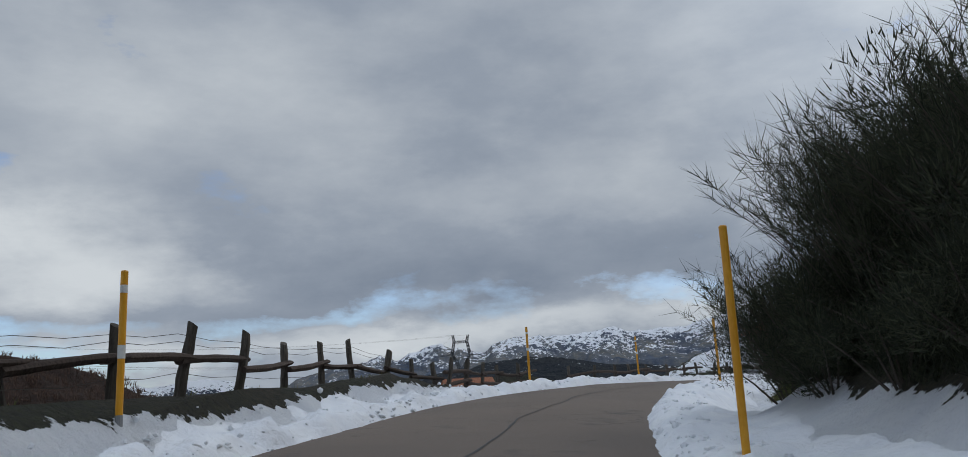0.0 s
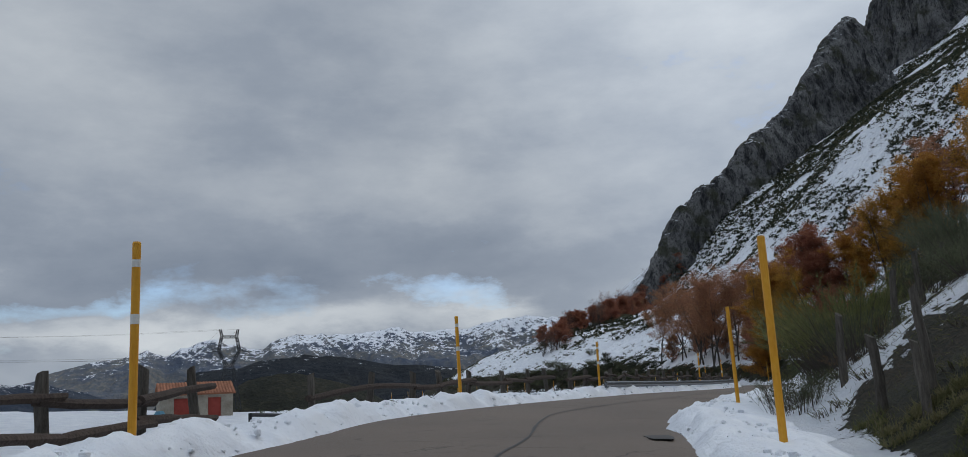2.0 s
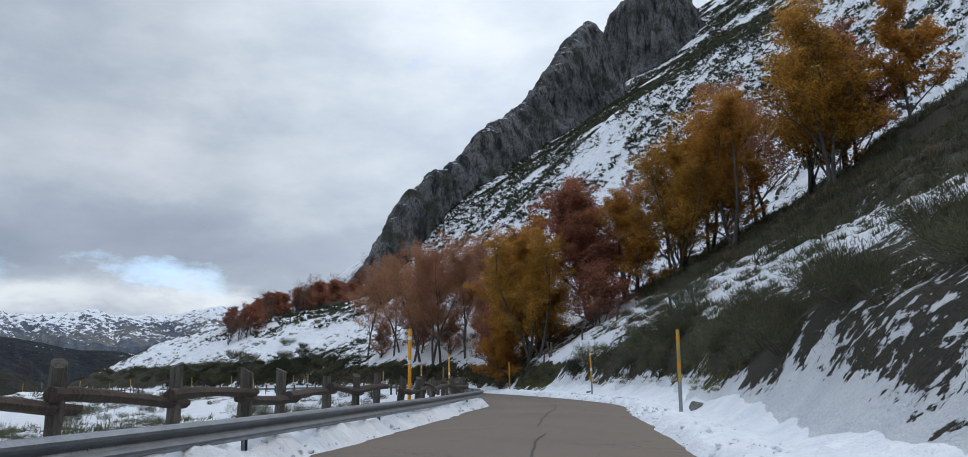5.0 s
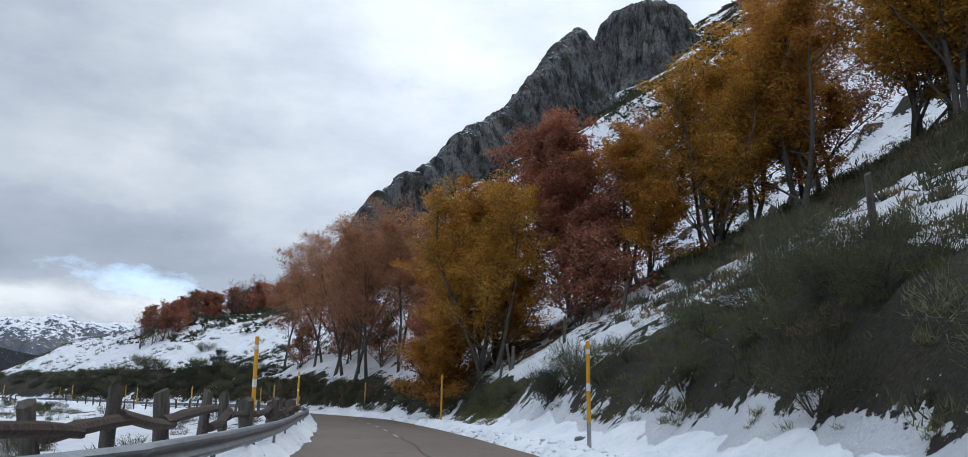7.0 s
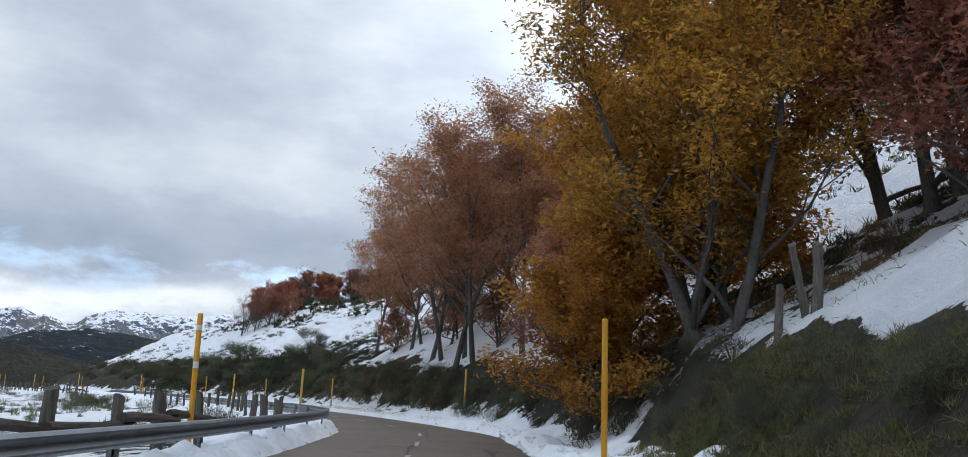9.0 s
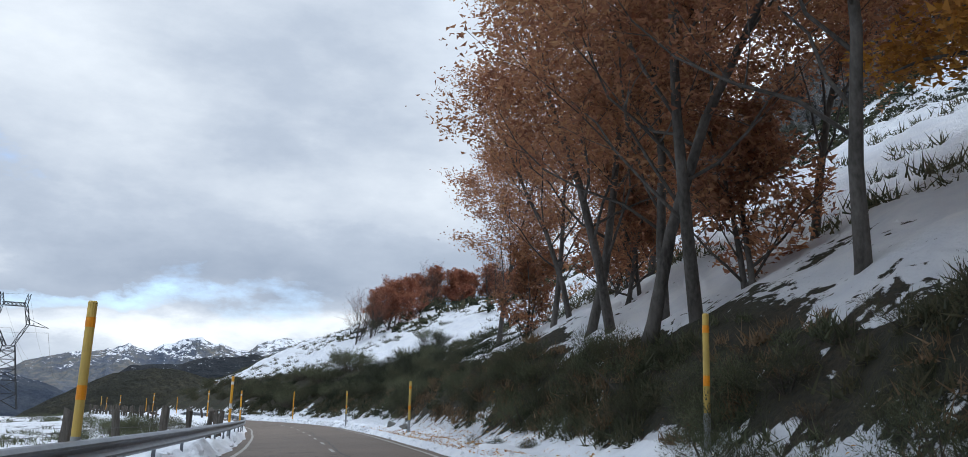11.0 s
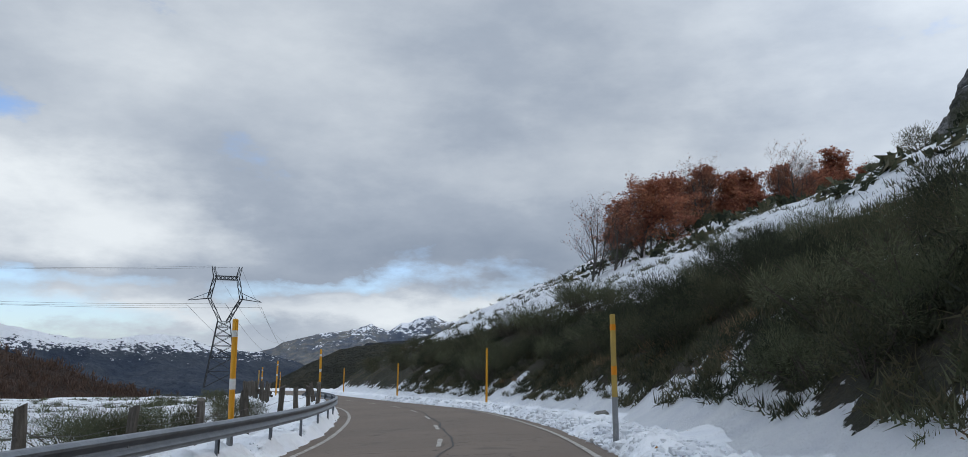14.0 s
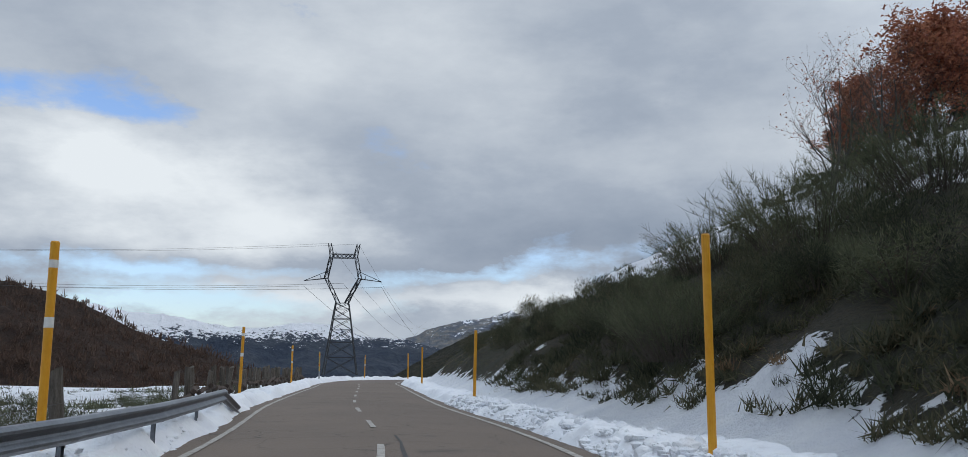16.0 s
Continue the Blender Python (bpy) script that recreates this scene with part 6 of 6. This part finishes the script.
sx, sy = sx[keep], sy[keep]
base = np.c_[sx, sy, ground(sx, sy) - 0.03]
way = rr.normal(size=(len(sx), 3)) * 0.4 + np.array([0, 0, 0.8])
way /= np.linalg.norm(way, axis=1)[:, None]
v_, f_ = ribbons(base, way, 0.08 + 0.14 * rr.random(len(sx)), np.full(len(sx), 0.016), 0.3, rr)
thing("bank_turf", mesh_of("bank_turf", v_, f_, GRASS), "short green turf on the bank under the fence", "grass", kind="stuff")

# fallen leaves on the verge below the beeches
n = 4800
ks = rr.normal(s_at(66.5, 190.0), 9.0, n)
ii = (ks / 0.5).astype(int).clip(0, len(ROAD) - 1)
rs = HALVES[ii] + 0.1 + 3.2 * rr.random(n) ** 1.3
sx, sy = ROAD[ii, 0] + RIGHT[ii, 0] * rs, ROAD[ii, 1] + RIGHT[ii, 1] * rs
sz = ground(sx, sy) + 0.30 * step(HALVES[ii] + 2.6, HALVES[ii] + 0.5, rs) + 0.03
thing("fallen_leaves", leaf_mesh("fallen_leaves", np.c_[sx, sy, sz], 0.035 + 0.035 * rr.random(n), LEAF_ORANGE, rr, 1.4, 0.8), "orange-brown fallen beech leaves on verge snow", "leaf litter", kind="stuff")

# ================= stones, old posts, barrier, hut =================
def stone_mesh(seed, size):
    b = bmesh.new()
    bmesh.ops.create_icosphere(b, subdivisions=3, radius=1.0)
    for v in b.verts:
        q = Vector((v.co.x * 1.3 + seed * 3.1, v.co.y * 1.3, v.co.z * 1.3))
        v.co *= 0.75 + 0.5 * noise.noise(q) + 0.12 * noise.noise(q * 4)
        v.co.z = max(v.co.z, -0.6)
    bmesh.ops.scale(b, vec=size, verts=b.verts)
    me_ = bpy.data.meshes.new("stone")
    b.to_mesh(me_); b.free()
    me_.materials.append(STONE)
    return me_


STONES = [stone_mesh(i, (0.30, 0.24, 0.26)) for i in range(4)]
for i, (s_, o, sc) in enumerate([(S0 + 50, -5.2, 0.9), (S0 + 53, -5.4, 0.7), (S0 + 55.5, -5.2, 1.0), (S0 + 60, -5.2, 1.1), (S0 + 62, -5.6, 0.8), (S0 + 66, -5.0, 1.2), (S0 + 70.5, -4.9, 1.0), (S0 + 73, -5.9, 2.6), (S0 + 74, -5.2, 1.0), (S0 + 41, -5.9, 1.1),
                                (S0 + 100, 5.0, 1.1), (S0 + 126, 4.8, 0.9), (S0 + 212, 4.9, 1.5), (S0 + 219, 5.2, 1.3), (S0 + 238, 5.0, 1.2)]):
    x, y, _, _ = road_point(s_, o)
    ob = tagged(new("boulder", STONES[i % 4]), "rough grey field boulder lying in the snow", "boulder", "boulders beside the road")
    ob.matrix_world = pose(x, y, gz(x, y) + 0.05 * sc, 0, 0, i * 67) @ Matrix.Diagonal((sc, sc, sc, 1))

OLD_POST = [log_mesh("old_post", 1.9, 0.10, 0.08, WOOD, 90 + i, True, 0.02) for i in range(3)]
for i, (x, y, ln) in enumerate([(13.8, 39.2, 1.3), (16.6, 48.7, 1.22), (15.7, 49.9, 1.15), (15.2, 50.5, 0.95), (15.0, 49.2, 0.9), (16.55, 53.7, 1.05), (19.3, 55.5, 1.0), (23.0, 59.0, 1.0), (24.5, 60.0, 1.0), (30.0, 66.5, 1.05),
                               (67.3, 141.2, 0.95), (67.7, 141.8, 1.0), (67.0, 141.9, 0.8), (68.0, 137.0, 1.0), (69.8, 134.2, 1.1), (56.5, 110.2, 1.0), (60.5, 116.5, 1.0)]):
    ob = tagged(new("old_fence_post", OLD_POST[i % 3]), "split grey wooden post leaning on the bank", "fence post", "old posts on the bank")
    ob.matrix_world = pose(x, y, gz(x, y) - 0.45, 5 * math.sin(i * 1.9), 6 * math.cos(i * 2.3), i * 50) @ Matrix.Diagonal((1, 1, ln, 1))

barrier = tagged(new("metal_barrier"), "low dark steel tube barrier standing in meadow snow", "barrier")
DARKSTEEL = plain("dark_steel", (0.02, 0.02, 0.022), (0.045, 0.045, 0.048), 6, 0.6, 0.3)
ends = [Vector((3.4, 58.9, 0)), Vector((5.15, 64.6, 0))]
for e in ends:
    e.z = gz(e.x, e.y)
part_of(barrier, "top_bar", Soup().tube([ends[0] + Vector((0, 0, 0.62)), ends[1] + Vector((0, 0, 0.62))], [0.05, 0.05], 8).mesh("top_bar", DARKSTEEL))
for u in (0.0, 0.45, 0.99):
    p = ends[0].lerp(ends[1], u)
    part_of(barrier, "leg", Soup().tube([p + Vector((0, 0, -0.3)), p + Vector((0, 0, 0.66))], [0.045, 0.045], 8).mesh("leg", DARKSTEEL))


def hut(x, y, turn):
    e = tagged(new("stone_hut"), "small stone hut with clay tile roof and red doors", "hut")
    e.matrix_world = pose(x, y, gz(x, y) - 0.2, 0, 0, turn)
    w, d, h = 3.0, 2.2, 2.1
    walls = Soup().box((-w, -d, 0), (-w + 0.35, d, h)).box((w - 0.35, -d, 0), (w, d, h)).box((-w + 0.35, d - 0.35, 0), (w - 0.35, d, h))
    walls.box((-w + 0.35, -d, 0), (-1.9, -d + 0.35, h)).box((-0.6, -d, 0), (0.9, -d + 0.35, h)).box((2.0, -d, 0), (w - 0.35, -d + 0.35, h))
    walls.box((-1.9, -d, 1.75), (-0.6, -d + 0.35, h)).box((0.9, -d, 1.75), (2.0, -d + 0.35, h))
    part_of(e, "wall", walls.mesh("wall", PLASTER))
    gable = Soup()
    for sx_ in (-1, 1):
        x0, x1 = sorted((sx_ * w, sx_ * (w - 0.35)))
        n0 = len(gable.v)
        gable.v += [(x0, -d, h), (x0, d, h), (x0, 0, h + 0.95), (x1, -d, h), (x1, d, h), (x1, 0, h + 0.95)]
        gable.f += [(n0, n0 + 2, n0 + 1), (n0 + 3, n0 + 4, n0 + 5), (n0, n0 + 3, n0 + 5, n0 + 2), (n0 + 1, n0 + 2, n0 + 5, n0 + 4)]
    part_of(e, "gable", gable.mesh("gable", PLASTER))
    part_of(e, "door", Soup().box((-1.88, -d + 0.1, 0.02), (-0.62, -d + 0.18, 1.74), 0.01).mesh("door", REDDOOR), None, "red painted plank door")
    part_of(e, "door", Soup().box((0.92, -d + 0.1, 0.02), (1.98, -d + 0.18, 1.74), 0.01).mesh("door", REDDOOR), None, "red painted plank door")
    part_of(e, "roof", Soup().box((-w - 0.2, -0.02, -0.06), (w + 0.2, 2.75, 0.0)).mesh("roof", TILE), Matrix.Translation((0, 0, h + 1.04)) @ pose(0, 0, 0, -23.4, 0, 0))
    roof2 = part_of(e, "roof", Soup().box((-w - 0.2, -2.75, -0.06), (w + 0.2, 0.02, 0.0)).mesh("roof", TILE), Matrix.Translation((0, 0, h + 1.04)) @ pose(0, 0, 0, 23.4, 0, 0))
    tile = Soup()
    for k in range(5):
        a0 = math.pi * k / 4
        tile.v += [(0.10 * math.cos(a0), 0, 0.07 * math.sin(a0)), (0.08 * math.cos(a0), 0.46, 0.055 * math.sin(a0) + 0.02)]
    tile.f += [(2 * k, 2 * k + 1, 2 * k + 3, 2 * k + 2) for k in range(4)]
    tile_me = tile.mesh("tile", TILE)
    for r_i in range(6):
        for c_i in range(25):
            part_of(roof2, "tile", tile_me, Matrix.Translation((-w - 0.1 + c_i * 0.255, -2.72 + r_i * 0.44, 0.01)))
    return e


hut(-5.9, 117.0, 14.0)
bale = Soup().tube([(0, 0, 0), (0, 0, 0.5), (0, 0, 0.8)], [0.45, 0.5, 0.3], 9).mesh("tarp", BLUETARP)
thing("tarp_bundle", bale, "crumpled blue plastic tarp beside the hut", "tarp", m=pose(-8.2, 113.5, gz(-8.2, 113.5) - 0.1))

# ================= pylon and wires =================
def pylon(x, y, z, turn, scale=1.0):
    e = tagged(new("power_pylon"), "dark lattice steel power pylon with forked head", "pylon", "power line pylons")
    e.matrix_world = pose(x, y, z, 0, 0, turn) @ Matrix.Diagonal((scale, scale, scale, 1))
    def bars(name, segs, r):
        so = Soup()
        for a, b in segs:
            so.tube([a, b], [r, r], 4)
        part_of(e, name, so.mesh(name, PYLON))
    levels = [(0, 4.9), (5, 4.2), (9.5, 3.55), (13.2, 3.05), (16.4, 2.6), (19.2, 2.2), (21.0, 1.9)]
    corners = lambda h, w: [(-w / 1.0, -w, h), (w, -w, h), (w, w, h), (-w, w, h)]
    legs, braces = [], []
    for (h0, w0), (h1, w1) in zip(levels, levels[1:]):
        c0, c1 = corners(h0, w0), corners(h1, w1)
        for k in range(4):
            legs.append((c0[k], c1[k]))
            braces += [(c0[k], c1[(k + 1) % 4]), (c0[(k + 1) % 4], c1[k]), (c1[k], c1[(k + 1) % 4])]
    for k in range(4):
        part_of(e, "leg", Soup().tube([legs[j * 4 + k][0] for j in range(6)] + [legs[20 + k][1]], [0.21] * 7, 4).mesh("leg", PYLON))
    bars("lattice", braces, 0.10)
    for sg in (-1, 1):
        fork, inner = [], []
        prof = [(21.0, 1.2, 1.9), (24.5, 2.9, 1.5), (28.5, 5.0, 1.2), (32.0, 4.3, 0.9), (35.5, 3.6, 0.8), (39.0, 4.3, 0.25)]
        for (h0, x0, w0), (h1, x1, w1) in zip(prof, prof[1:]):
            a = [(sg * (x0 - 0.55), -w0, h0), (sg * (x0 + 0.55), -w0, h0), (sg * (x0 + 0.55), w0, h0), (sg * (x0 - 0.55), w0, h0)]
            b = [(sg * (x1 - 0.45), -w1, h1), (sg * (x1 + 0.45), -w1, h1), (sg * (x1 + 0.45), w1, h1), (sg * (x1 - 0.45), w1, h1)]
            for k in range(4):
                fork.append((a[k], b[k]))
                inner += [(a[k], b[(k + 1) % 4]), (a[(k + 1) % 4], b[k])]
        for a_, b_ in fork:
            bars("horn_bar", [(a_, b_)], 0.15)
        bars("horn_lattice", inner, 0.08)
        arm = [((sg * 4.4, -1.0, 28.5), (sg * 11.5, 0, 27.6)), ((sg * 4.4, 1.0, 28.5), (sg * 11.5, 0, 27.6)), ((sg * 4.6, 0, 30.6), (sg * 11.5, 0, 27.6)), ((sg * 6.5, 0.5, 28.1), (sg * 6.7, 0, 29.2)), ((sg * 6.5, -0.5, 28.1), (sg * 6.7, 0, 29.2))]
        bars("cross_arm", arm, 0.12)
    top = []
    for yy in (-0.8, 0.8):
        for zz in (34.6, 35.8):
            top.append(((-3.7, yy, zz), (3.7, yy, zz)))
        for j in range(6):
            xa = -3.7 + j * 1.233
            top += [((xa, yy, 34.6), (xa + 1.233, yy, 35.8)), ((xa, yy, 35.8), (xa + 1.233, yy, 34.6))]
    bars("bridge", top, 0.10)
    return e


PYX, PYY = -39.0, 475.0
PZ = 37.0 - 37.8
pylon(PYX, PYY, PZ, 20.0)
power = tagged(new("power_lines"), "thin sagging overhead power cables from the pylon", "power lines")


def span(a, b, sag, r):
    n_ = 24
    pts_ = []
    for i in range(n_ + 1):
        u = i / n_
        p = Vector(a).lerp(Vector(b), u)
        p.z -= sag * 4 * u * (1 - u)
        pts_.append(p)
    part_of(power, "cable", Soup().tube(pts_, [r] * (n_ + 1), 4).mesh("cable", WIRE))


ca, sa = math.cos(radians(20)), math.sin(radians(20))
for ox, oz, r in [(-11.5, 26.0, 0.05), (0.0, 27.0, 0.05), (11.5, 26.0, 0.05), (-4.3, 39.0, 0.035), (4.3, 39.0, 0.035)]:
    a = (PYX + ca * ox, PYY + sa * ox, PZ + oz)
    span(a, (-420 + 0.5 * ox, 395 + ox, 50 + oz * 0.4), 12, r)
    span(a, (-205 + ox, 1100 + 0.3 * ox, 22 + oz * 0.75), 16, r)
